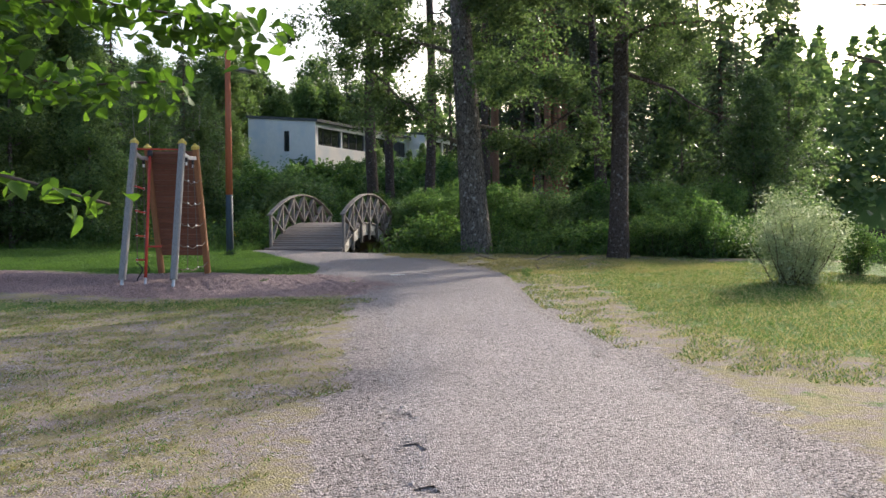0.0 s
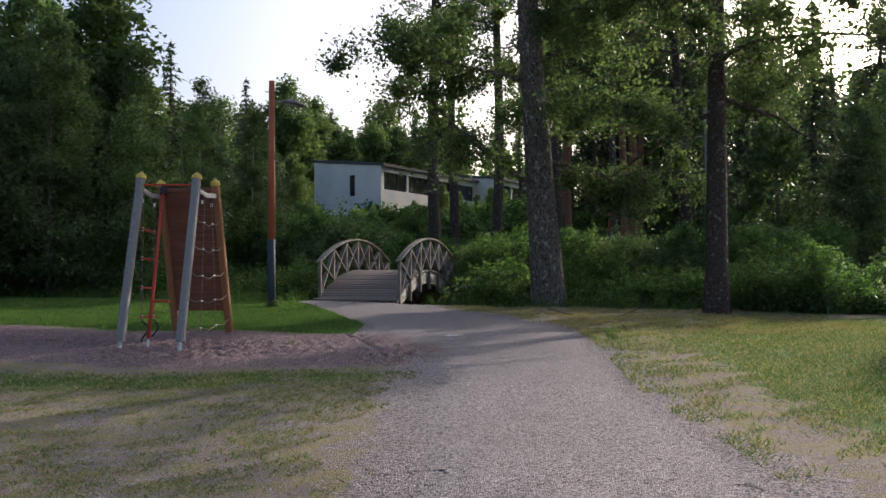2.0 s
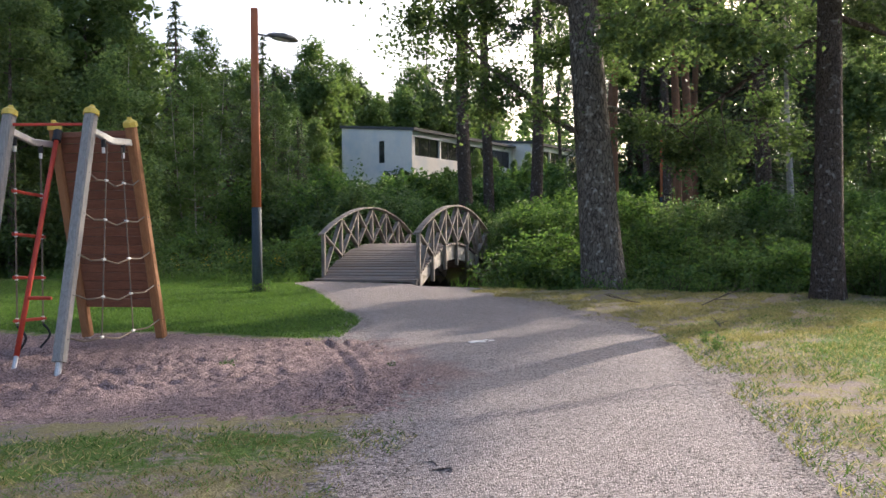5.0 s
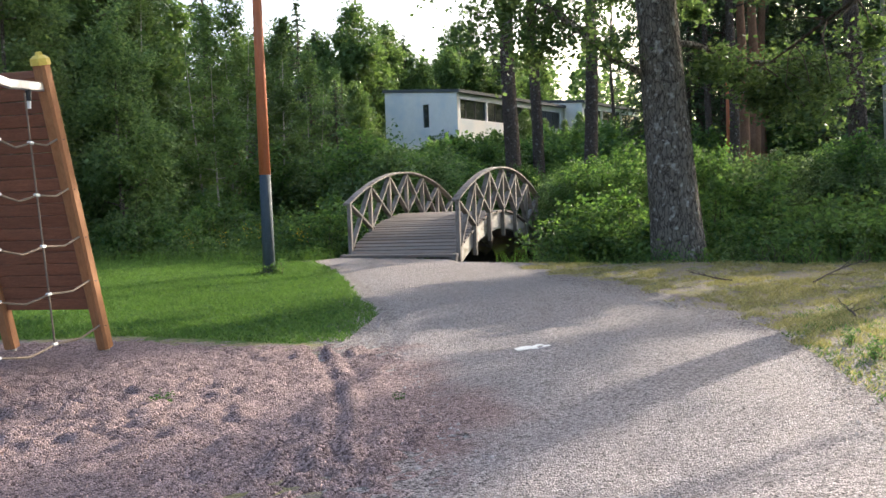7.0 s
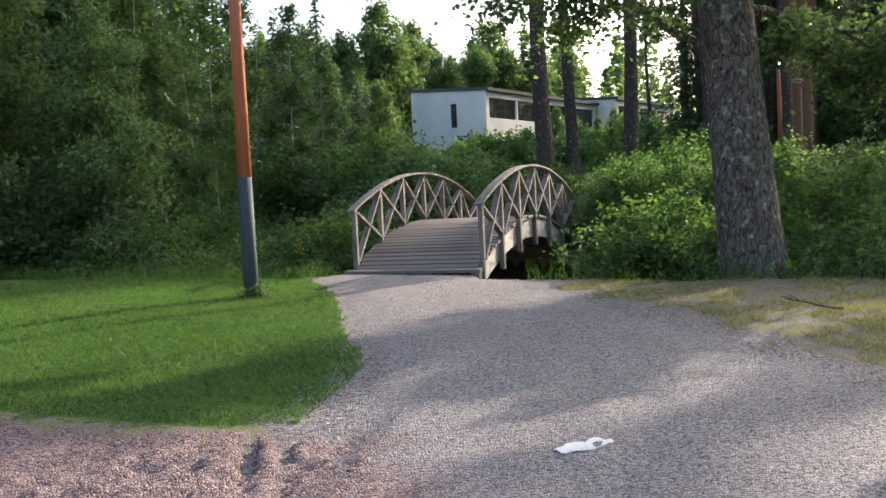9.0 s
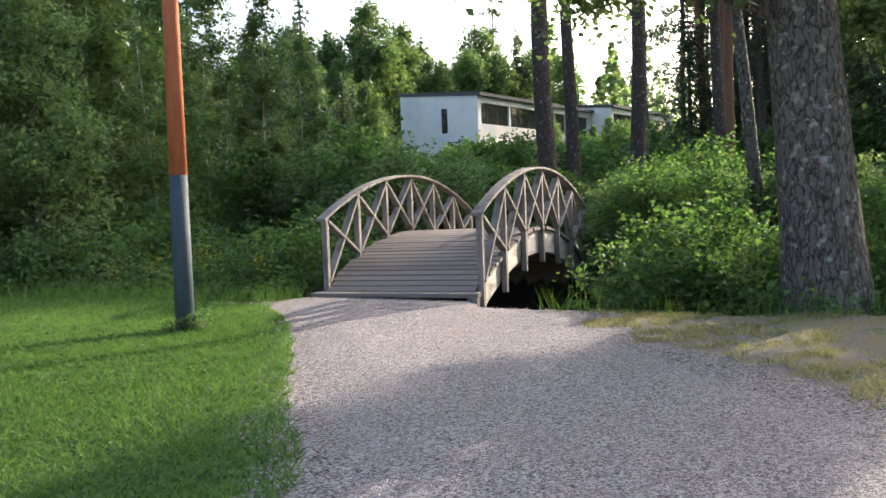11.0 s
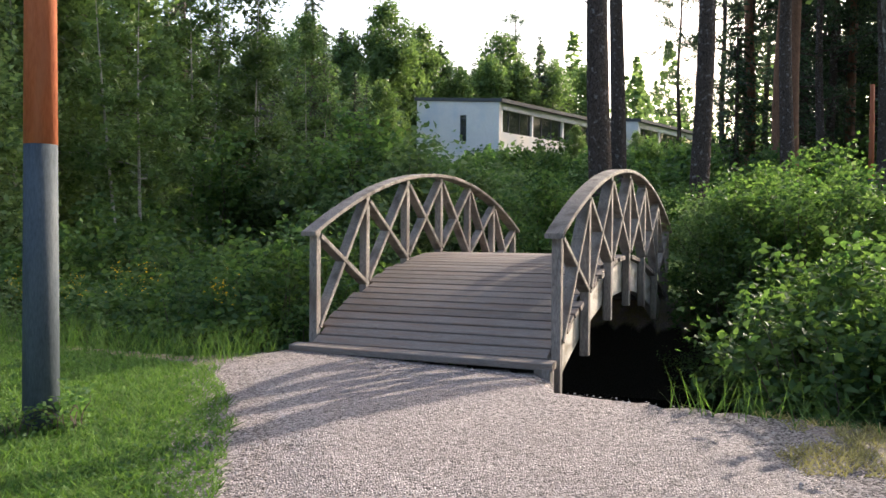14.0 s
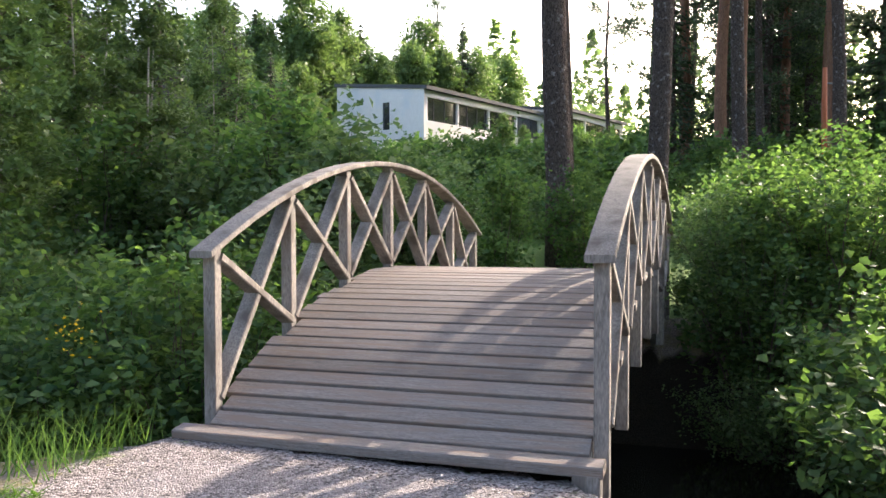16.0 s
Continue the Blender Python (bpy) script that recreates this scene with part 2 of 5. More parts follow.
TURF = ground_material()
GRAVEL = gravel_material("gravel", ((0.05, 0.043, 0.041), (0.52, 0.46, 0.445), (0.22, 0.19, 0.183)), ((0.058, 0.036, 0.033), (0.46, 0.335, 0.312), (0.168, 0.113, 0.106)), 84, 0.7)
PEBBLE = material("pebble", (0.12, 0.11, 0.11), (0.5, 0.47, 0.45), 30, 0.85, 0.2, 90)
OLD_WOOD = material("weathered_grey_wood", (0.085, 0.07, 0.062), (0.29, 0.25, 0.222), 5, 0.85, 0.5, 26, (1.5, 18, 18), blotch=(0.19, 0.14, 0.112), blotch_scale=1.3, island=0.2, relief=0.004)
RAIL_WOOD = material("weathered_rail_timber", (0.10, 0.088, 0.08), (0.36, 0.32, 0.285), 4, 0.85, 0.5, 24, (4, 4, 1), blotch=(0.12, 0.10, 0.085), blotch_scale=2, island=0.1, relief=0.004)
STRINGER = material("pale_weathered_stringer", (0.36, 0.33, 0.29), (0.62, 0.58, 0.52), 5, 0.85, 0.4, 30, (1, 1, 3), blotch=(0.25, 0.22, 0.17), blotch_scale=2)
CONCRETE = material("abutment_concrete", (0.25, 0.24, 0.22), (0.45, 0.43, 0.4), 6, 0.9, 0.5, 60)
BARK = bark_material("rough_grey_bark", (0.04, 0.033, 0.028), (0.27, 0.235, 0.20), (0.45, 0.43, 0.39), 5.5, (2.4, 2.4, 0.6))
PINE_BARK = bark_material("brown_pine_bark", (0.035, 0.026, 0.022), (0.17, 0.13, 0.11), (0.30, 0.27, 0.25), 10, (2.4, 2.4, 0.6))
RED_BARK = material("orange_pine_bark", (0.10, 0.05, 0.03), (0.30, 0.16, 0.10), 6, 0.95, 0.8, 18, (2.5, 2.5, 0.7), relief=0.02)
TWIG = material("twig_bark", (0.05, 0.04, 0.03), (0.13, 0.10, 0.08), 12, 0.9, 0.3, 50)
BIRCH_BARK = material("pale_birch_bark", (0.12, 0.11, 0.10), (0.55, 0.52, 0.48), 4, 0.8, 0.4, 14, (1, 1, 4))
GREY_POST = material("silvered_glulam_post", (0.12, 0.115, 0.11), (0.42, 0.40, 0.38), 4, 0.8, 0.6, 30, (16, 16, 0.6), relief=0.004)
BROWN_POST = material("brown_stained_glulam", (0.20, 0.085, 0.035), (0.42, 0.20, 0.09), 4, 0.7, 0.4, 30, (14, 14, 0.7), relief=0.004)
PANEL = material("red_brown_boards", (0.115, 0.045, 0.026), (0.27, 0.112, 0.062), 5, 0.7, 0.4, 30, (1.2, 10, 10), island=0.12, relief=0.004)
GALV = material("galvanised_steel", (0.38, 0.39, 0.41), (0.60, 0.61, 0.64), 10, 0.45, 0.1, 60, metal=0.7)
RED_PAINT = material("red_painted_steel", (0.38, 0.035, 0.02), (0.55, 0.07, 0.04), 8, 0.45, 0.1, 50)
YELLOW = material("yellow_plastic_cap", (0.55, 0.38, 0.06), (0.75, 0.58, 0.13), 12, 0.5, 0.15, 40)
BLACK = material("black_rubber", (0.012, 0.012, 0.013), (0.035, 0.035, 0.038), 12, 0.6, 0.2, 60)
ROPE = material("brown_play_rope", (0.10, 0.075, 0.06), (0.24, 0.19, 0.145), 40, 0.9, 0.5, 220)
WHITE_CLAMP = material("white_plastic_clamp", (0.65, 0.63, 0.6), (0.8, 0.79, 0.76), 20, 0.5, 0.1, 60)
ORANGE_POST = material("faded_orange_paint", (0.33, 0.085, 0.035), (0.52, 0.17, 0.075), 2.5, 0.75, 0.4, 22, (5, 5, 0.8), blotch=(0.42, 0.16, 0.09), blotch_scale=1.2, relief=0.004)
SLATE_POST = material("dark_slate_paint", (0.03, 0.042, 0.052), (0.075, 0.095, 0.112), 3, 0.7, 0.4, 26, (4, 4, 1), relief=0.004)
LAMP_GREY = material("grey_lamp_housing", (0.10, 0.11, 0.12), (0.2, 0.21, 0.22), 8, 0.5, 0.1, 50)
LAMP_GLASS = material("milky_lamp_cover", (0.6, 0.6, 0.58), (0.75, 0.75, 0.72), 8, 0.3, 0.0, 50)
PLASTER = material("white_rendered_brick", (0.66, 0.61, 0.565), (0.80, 0.75, 0.705), 2, 0.9, 0.3, 20, (1, 1, 1), blotch=(0.6, 0.6, 0.6), blotch_scale=0.4)
FELT = material("dark_roof_felt", (0.05, 0.05, 0.055), (0.12, 0.12, 0.12), 3, 0.9, 0.3, 30)
FRAME_WHITE = material("white_window_frame", (0.62, 0.62, 0.6), (0.78, 0.78, 0.76), 6, 0.6, 0.1, 40)
GLASS = material("dark_window_glass", (0.012, 0.014, 0.016), (0.03, 0.033, 0.036), 2, 0.06, 0.0, 8, spec=0.8)
WATER = material("dark_still_water", (0.004, 0.005, 0.004), (0.014, 0.015, 0.012), 2, 0.05, 0.25, 3, relief=0.02, spec=0.6)
LEAF_OAK = leaf_material("alder_leaf", (0.055, 0.094, 0.043), (0.148, 0.205, 0.088), (1.25, 1.3, 0.75), 0.46)
LEAF_WOOD = leaf_material("woodland_leaf", (0.07, 0.125, 0.058), (0.19, 0.265, 0.12), (1.25, 1.3, 0.75), 0.5)
LEAF_BIRCH = leaf_material("birch_leaf", (0.075, 0.132, 0.05), (0.165, 0.24, 0.095), (1.25, 1.3, 0.7))
LEAF_BUSH = leaf_material("bush_leaf", (0.045, 0.098, 0.042), (0.14, 0.22, 0.082), (1.4, 1.5, 0.65), 0.48, 0.62)
LEAF_LIME = leaf_material("lime_leaf", (0.038, 0.082, 0.018), (0.095, 0.172, 0.034), (1.6, 1.7, 0.5), 0.5)
LEAF_WILLOW = leaf_material("silvery_willow_leaf", (0.20, 0.25, 0.15), (0.40, 0.45, 0.30), (1.2, 1.25, 0.8), 0.35)
NEEDLE = leaf_material("spruce_needle", (0.04, 0.068, 0.04), (0.105, 0.15, 0.085), (1.1, 1.2, 0.7), 0.3)
PINE_NEEDLE = leaf_material("pine_needle", (0.04, 0.065, 0.042), (0.11, 0.15, 0.092), (1.1, 1.2, 0.7), 0.3)
GRASS = leaf_material("green_grass_blade", (0.05, 0.105, 0.026), (0.145, 0.24, 0.068), (1.3, 1.35, 0.6), 0.4, 0.7)
DRY_GRASS = leaf_material("dry_grass_blade", (0.18, 0.17, 0.07), (0.43, 0.38, 0.2), (1.2, 1.2, 0.7), 0.35, 0.7)
FLOWER = leaf_material("yellow_flower", (0.6, 0.4, 0.02), (0.75, 0.55, 0.05), (1.1, 1.1, 0.6), 0.3)


# ---- mesh helpers ----
class Shape:
    """Gathers vertices and faces for one mesh."""

    def __init__(self):
        self.v, self.f = [], []

    def add(self, verts, faces):
        k = len(self.v)
        self.v += [tuple(p) for p in verts]
        self.f += [tuple(i + k for i in f) for f in faces]
        return self

    def loft(self, rings, cap=True):
        m = len(rings[0])
        faces = [(i * m + j, i * m + (j + 1) % m, (i + 1) * m + (j + 1) % m, (i + 1) * m + j) for i in range(len(rings) - 1) for j in range(m)]
        if cap:
            faces += [tuple(range(m))[::-1], tuple(range((len(rings) - 1) * m, len(rings) * m))]
        return self.add([p for r in rings for p in r], faces)

    def beam(self, a, b, w, h, up=(0, 0, 1), chamfer=0.008):
        """A chamfered bar from a to b; w across, h along up."""
        a, b, up = Vector(a), Vector(b), Vector(up)
        d = (b - a).normalized()
        s = d.cross(up)
        s = s.normalized() if s.length > 1e-6 else Vector((1, 0, 0))
        u = s.cross(d).normalized()
        x, y, c = w / 2, h / 2, min(chamfer, w / 4, h / 4)
        ring = [(x, y - c), (x - c, y), (-x + c, y), (-x, y - c), (-x, -y + c), (-x + c, -y), (x - c, -y), (x, -y + c)]
        return self.loft([[p + s * i + u * j for i, j in ring] for p in (a, b)])

    def tube(self, points, radii, sides=8, cap=True):
        pts = [Vector(p) for p in points]
        rings = []
        for i, p in enumerate(pts):
            d = (pts[min(i + 1, len(pts) - 1)] - pts[max(i - 1, 0)]).normalized()
            s = d.cross(Vector((0.31, 0.95, 0.05)))
            s = s.normalized() if s.length > 1e-4 else Vector((1, 0, 0))
            u = s.cross(d)
            r = radii[i] if isinstance(radii, (list, tuple)) else radii
            rings.append([p + (s * math.cos(a) + u * math.sin(a)) * r for a in (2 * math.pi * k / sides for k in range(sides))])
        return self.loft(rings, cap)

    def mesh(self, name, mat, smooth=False):
        me = bpy.data.meshes.new(name)
        me.from_pydata(self.v, [], self.f)
        me.materials.append(mat)
        if smooth:
            me.polygons.foreach_set("use_smooth", [True] * len(me.polygons))
        me.update()
        return me


def part(name, shape, mat, parent, label="", smooth=False):
    ob = new(name, shape if isinstance(shape, bpy.types.Mesh) else shape.mesh(name, mat, smooth))
    ob.parent = parent
    return tagged(ob, label)


def thing(name, m, label, category, group="", kind=""):
    ob = new(name)
    ob.empty_display_size = 0.2
    ob.matrix_basis = m
    return tagged(ob, label, category, group, kind)


def leaf_mesh(name, mat, centres, length, width, rng, flat=0.6, along=None, droop=0.0, simple=False, mixed=0.0, rounded=False):
    """One leaf at each centre, facing mostly up and outwards: a folded pair of triangles, or a single one; mixed: the share of large sprays."""
    n = len(centres)
    c = np.asarray(centres)
    if along is None:
        d = rng.normal(size=(n, 3))
        d[:, 2] = d[:, 2] * flat - droop
    else:
        d = np.asarray(along) + rng.normal(size=(n, 3)) * 0.25
    d /= np.linalg.norm(d, axis=1)[:, None]
    up = rng.normal(size=(n, 3)) * 0.55 + np.array([0, 0, 1.0])
    s = np.cross(d, up)
    s /= np.linalg.norm(s, axis=1)[:, None] + 1e-9
    nn = np.cross(s, d)
    ln = (length * rng.uniform(0.6, 1.25, n))[:, None]
    wd = (width * rng.uniform(0.7, 1.2, n))[:, None]
    if mixed:
        big = np.where(rng.random(n) < mixed, 1.9, 1.0)[:, None]
        ln, wd = ln * big, wd * big
    if rounded:
        rim_at = ((-0.5, 0.0, 0.0), (-0.36, 0.36, 0.12), (0.02, 0.5, 0.18), (0.34, 0.26, 0.08), (0.56, 0.0, -0.05), (0.34, -0.26, 0.08), (0.02, -0.5, 0.18), (-0.36, -0.36, 0.12))
        v = np.stack([c + d * ln * a + s * wd * b + nn * wd * h for a, b, h in rim_at], 1).reshape(-1, 3)
        fan = np.array([[0, 1, 4], [1, 2, 4], [2, 3, 4], [0, 4, 7], [7, 4, 6], [6, 4, 5]])
        return quick_mesh(name, mat, v, (np.arange(n)[:, None, None] * 8 + fan[None]).reshape(-1, 3))
    if simple:
        v = np.stack([c - d * ln / 2 + s * wd * 0.45, c - d * ln * 0.35 - s * wd * 0.55, c + d * ln / 2 + s * wd * 0.1], 1).reshape(-1, 3)
        return quick_mesh(name, mat, v, np.arange(3 * n).reshape(-1, 3))
    v = np.stack([c - d * ln / 2, c + s * wd / 2 + nn * wd * 0.18 - d * ln * 0.08, c + d * ln / 2, c - s * wd / 2 + nn * wd * 0.18 - d * ln * 0.08], 1).reshape(-1, 3)
    return quick_mesh(name, mat, v, (np.arange(n)[:, None, None] * 4 + np.array([[0, 1, 2], [0, 2, 3]])[None]).reshape(-1, 3))


def quick_mesh(name, mat, verts, tris):
    me = bpy.data.meshes.new(name)
    me.vertices.add(len(verts))
    me.vertices.foreach_set("co", np.ascontiguousarray(verts, dtype=np.float32).ravel())
    t = np.ascontiguousarray(tris, dtype=np.int32)
    k = t.shape[1]
    me.loops.add(t.size)
    me.loops.foreach_set("vertex_index", t.ravel())
    me.polygons.add(len(t))
    me.polygons.foreach_set("loop_start", np.arange(0, t.size, k, dtype=np.int32))
    me.materials.append(mat)
    me.update(calc_edges=True)
    me.validate()
    return me


# ---- the lie of the land ----
BX, BY, BA = 4.476, 28.003, 0.549
AX = np.array([math.sin(BA), math.cos(BA)])
AN = np.array([math.cos(BA), -math.sin(BA)])
BAY, BRIDGE_W, BRIDGE_L = 1.026, 2.417, 6.156
WATER_Z = -0.45


def smooth(v, lo, hi):
    t = np.clip((v - lo) / (hi - lo), 0, 1)
    return t * t * (3 - 2 * t)


def edge_distance(x, y, poly):
    """Distance to the outline of poly, positive inside."""
    x, y = np.asarray(x, float), np.asarray(y, float)
    best, inside = np.full(x.shape, 1e9), np.zeros(x.shape, bool)
    for (ax, ay), (bx, by) in zip(poly, poly[1:] + poly[:1]):
        dx, dy = bx - ax, by - ay
        t = np.clip(((x - ax) * dx + (y - ay) * dy) / (dx * dx + dy * dy), 0, 1)
        best = np.minimum(best, np.hypot(x - ax - t * dx, y - ay - t * dy))
        inside ^= ((ay > y) != (by > y)) & (x < dx * (y - ay) / (dy if dy else 1e-9) + ax)
    return np.where(inside, best, -best)


PATH = [(-1.2, -12), (0.2, 0), (0.95, 4.1), (1.6, 6.3), (2.47, 9.0), (3.3, 12.4), (3.7, 14.0), (3.75, 17.9), (4.15, 19.3), (4.05, 21.5),
        (3.95, 25.0), (3.6, 26.9), (4.2, 27.75), (6.35, 26.5), (6.6, 25.95), (7.0, 25.35), (7.5, 24.9), (7.3, 22.5), (7.7, 19.8), (7.8, 16.8), (7.3, 15.2),
        (5.8, 11.2), (5.1, 8.5), (4.55, 6.2), (3.9, 4.2), (3.3, 2.0), (2.6, -1), (2.2, -12)]
PIT = [(-9.0, 19.0), (-2.0, 15.1), (0.6, 13.55), (2.5, 13.25), (3.75, 13.3), (4.7, 14.8), (4.3, 17.3), (3.7, 17.95), (2.8, 18.15), (1.4, 18.8), (-0.2, 19.3), (-2.8, 21.3), (-9.0, 24.5)]
LAWN_LEFT = [(-9.0, 24.5), (-2.8, 21.3), (-0.2, 19.3), (1.4, 18.8), (2.8, 18.1), (3.7, 17.95), (4.15, 19.3), (4.05, 21.5), (3.95, 25.0), (3.6, 26.9), (0, 29.5), (-9, 36)]
LAWN_RIGHT = [(7.9, 16.0), (7.1, 13.4), (6.0, 10.6), (5.5, 8.4), (5.4, 6.5), (7.0, 4.5), (30, -5), (30, 16), (12.5, 20.0), (10.2, 18.0)]
STRIP = [(-6.0, 16.1), (-2.0, 14.3), (0.6, 13.3), (2.5, 13.05), (3.65, 13.15), (3.4, 12.4), (1.5, 12.1), (-1.0, 12.7), (-6.0, 14.7)]


def land(x, y):
    """Height of the ground."""
    x, y = np.asarray(x, float), np.asarray(y, float)
    s = (x - BX) * AX[0] + (y - BY) * AX[1]
    u = (x - BX) * AN[0] + (y - BY) * AN[1]
    near = 0.02 + 0.0275 * np.clip(y, -30, 31)
    far = 0.95 + 0.055 * np.clip(s - 6.5, 0, 14) + 0.115 * np.clip(s - 20.5, 0, 45) + 0.02 * np.clip(s - 65, 0, 200)
    z = near + (far - near) * smooth(s, 3.0, 6.4)
    apron = smooth(u, -0.9, 0.0) * (1 - smooth(u, BRIDGE_W, BRIDGE_W + 0.35))
    lip = -1.0 + 0.85 * apron
    ditch = smooth(s, lip, lip + 0.75 - 0.35 * apron) * (1 - smooth(s, 4.8, 6.2))
    z = z - (z + 0.75) * ditch
    lake = smooth(x * 0.80 - y * 0.60 - 4.6, 0.0, 3.5) * smooth(x, 12.5, 15) * (1 - smooth(y, 60, 90))
    z = z - (z + 1.4) * lake
    wob = 0.03 * np.sin(x * 1.3 + 0.7 * np.sin(y * 0.9)) * np.sin(y * 1.1 + 0.5) * (1 - np.clip(edge_distance(x, y, PATH) + 0.5, 0, 1))
    return z + wob


def floor_at(x, y):
    return float(land(np.array([x]), np.array([y]))[0])


def axis_lines(fine_lo, fine_hi, step, far_lo, far_hi):
    a = list(np.arange(fine_lo, fine_hi + step / 2, step))
    for sign, start, end in ((-1, fine_lo, far_lo), (1, fine_hi, far_hi)):
        p, k = start, step
        while sign * (end - p) > 0:
            k = min(k * 1.12, 60)
            p += sign * k
            a.append(p)
    return np.array(sorted(a))


def sheet(name, mat, xs, ys, keep=None, lift=None, masks=None):
    X, Y = np.meshgrid(xs, ys)
    Z = land(X, Y)
    if lift:
        Z = Z + lift(X, Y)
    nx, ny = len(xs), len(ys)
    idx = np.arange(nx * ny).reshape(ny, nx)
    q = np.stack([idx[:-1, :-1], idx[:-1, 1:], idx[1:, 1:], idx[1:, :-1]], -1).reshape(-1, 4)
    if keep is not None:
        q = q[keep(X, Y).ravel()[q].all(1)]
    used = np.unique(q)
    back = np.zeros(nx * ny, int)
    back[used] = np.arange(len(used))
    V = np.stack([X.ravel(), Y.ravel(), Z.ravel()], 1)[used]
    me = quick_mesh(name, mat, V, back[q])
    me.polygons.foreach_set("use_smooth", [True] * len(me.polygons))
    for key, fn in (masks or {}).items():
        at = me.attributes.new(key, "FLOAT", "POINT")
        at.data.foreach_set("value", np.ascontiguousarray(fn(V[:, 0], V[:, 1]), dtype=np.float32))
    return new(name, me)


def green_mask(x, y):
    s = (x - BX) * AX[0] + (y - BY) * AX[1]
    v = np.maximum(smooth(edge_distance(x, y, LAWN_LEFT), -0.3, 0.2), 0.8 * smooth(edge_distance(x, y, LAWN_RIGHT), 0.0, 1.6))
    v = np.maximum(v, 0.62 * smooth(edge_distance(x, y, STRIP), -0.3, 0.2))
    v = np.maximum(v, 0.9 * smooth(s, -1.4, -0.6) * (1 - 0.7 * smooth(s, -0.2, 0.4)))
    v = np.maximum(v, 0.95 * smooth(s, 5.4, 7.0))
    return np.maximum(v, 0.28 * np.ones_like(x))


def grit_mask(x, y):
    e = edge_distance(x, y, PATH)
    front = 0.40 * smooth(12.6 - y, 0, 2) * smooth(3.5 - x, -1, 1)
    return np.maximum(smooth(e, -0.75, 0.25), front)


def ditch_shade_mask(x, y):
    """The muddy ditch bed and banks, blackened to put the hollow's shade into the colour."""
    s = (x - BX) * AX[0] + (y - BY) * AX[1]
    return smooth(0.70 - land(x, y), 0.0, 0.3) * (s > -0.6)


ground = sheet("ground", TURF, axis_lines(-5, 14, 0.18, -900, 900), axis_lines(-2, 34, 0.18, -900, 1200), masks={"green": green_mask, "grit": grit_mask, "ditch_shade": ditch_shade_mask})
tagged(ground, "patchy grass and bare soil sloping gently to the ditch", "ground", kind="structure")


def ragged(poly, wobble):
    def keep(x, y):
        w = np.sin(x * 5.1 + 2 * np.sin(y * 3.3)) + np.sin(y * 7.7 + 3 * np.sin(x * 4.9)) + 0.8 * np.sin(x * 17.0 + y * 13.0) + 0.8 * np.sin(y * 29 - x * 11)
        return edge_distance(x, y, poly) > np.where((y > 17) | (x > 4.5), min(wobble, 0.34), wobble) * w * 0.33 - 0.02
    return keep


def rim(poly, rise, dents=0.0):
    """Sinks under the turf along the outline, stands a little proud of it inside; dents: trodden hollows."""
    def lift(x, y):
        z = np.clip(-0.016 + 0.06 * edge_distance(x, y, poly), -0.02, rise)
        if dents:
            a = np.sin(x * 14.1 + 2.6 * np.sin(y * 9.3)) * np.sin(y * 17.7 + 2.4 * np.sin(x * 8.9)) + 0.9 * np.sin(x * 26 + 1.3 * y + 2 * np.sin(y * 6.1)) * np.sin(y * 29 - 2 * x)
            z = z + dents * a * smooth(edge_distance(x, y, poly), 0.0, 0.5) * (0.6 + 0.4 * np.sin(x * 1.1) * np.sin(y * 1.7))
            for off, deep in ((0.0, 0.7), (0.2, 0.3)):
                rut = np.abs(x - (3.42 + off + 0.1 * np.sin(y * 0.9)))
                z = z + deep * (0.024 * np.exp(-((rut - 0.09) / 0.035) ** 2) - 0.045 * np.exp(-(rut / 0.05) ** 2)) * smooth(y, 13.6, 14.2) * (1 - smooth(y, 17.2, 18.0))
        return z + 0.0025 * np.random.default_rng(3).normal(size=x.shape) * (z > 0)
    return lift


def sandy_mask(x, y):
    return smooth(edge_distance(x, y, PIT), -0.5, 0.6)


path = sheet("gravel_path", GRAVEL, np.arange(-2.0, 8.6, 0.06), np.arange(-4, 28.0, 0.06), ragged(PATH, 0.5), rim(PATH, 0.024), {"sandy": sandy_mask})
tagged(path, "grey gravel footpath leading to the bridge", "path", kind="structure")
pit_keep = ragged(PIT, 0.16)
pit = sheet("play_sand", GRAVEL, np.arange(-7.0, 4.9, 0.05), np.arange(13.0, 23.6, 0.05), lambda x, y: pit_keep(x, y) & (edge_distance(x, y, PATH) < 0.5), rim(PIT, 0.04, 0.042), {"sandy": sandy_mask})
tagged(pit, "reddish trampled sand under the climbing frame", "sand", kind="structure")

water = new("water", quick_mesh("water", WATER, np.array([(-120, 25, WATER_Z), (12, 20, WATER_Z), (12, -300, WATER_Z), (500, -300, WATER_Z), (500, 90, WATER_Z), (-120, 90, WATER_Z)]), np.array([[0, 1, 5], [1, 4, 5], [1, 2, 3], [1, 3, 4]])))
tagged(water, "dark still water of the lake and ditch", "water", kind="structure")


# ---- the footbridge ----
def deck_z(s):
    return 1.702 - 0.776 * ((s - BRIDGE_L / 2) / (BRIDGE_L / 2)) ** 2


def rail_z(s):
    return 2.665 - 0.692 * ((s - BRIDGE_L / 2) / (BRIDGE_L / 2)) ** 2 + 0.008 * s


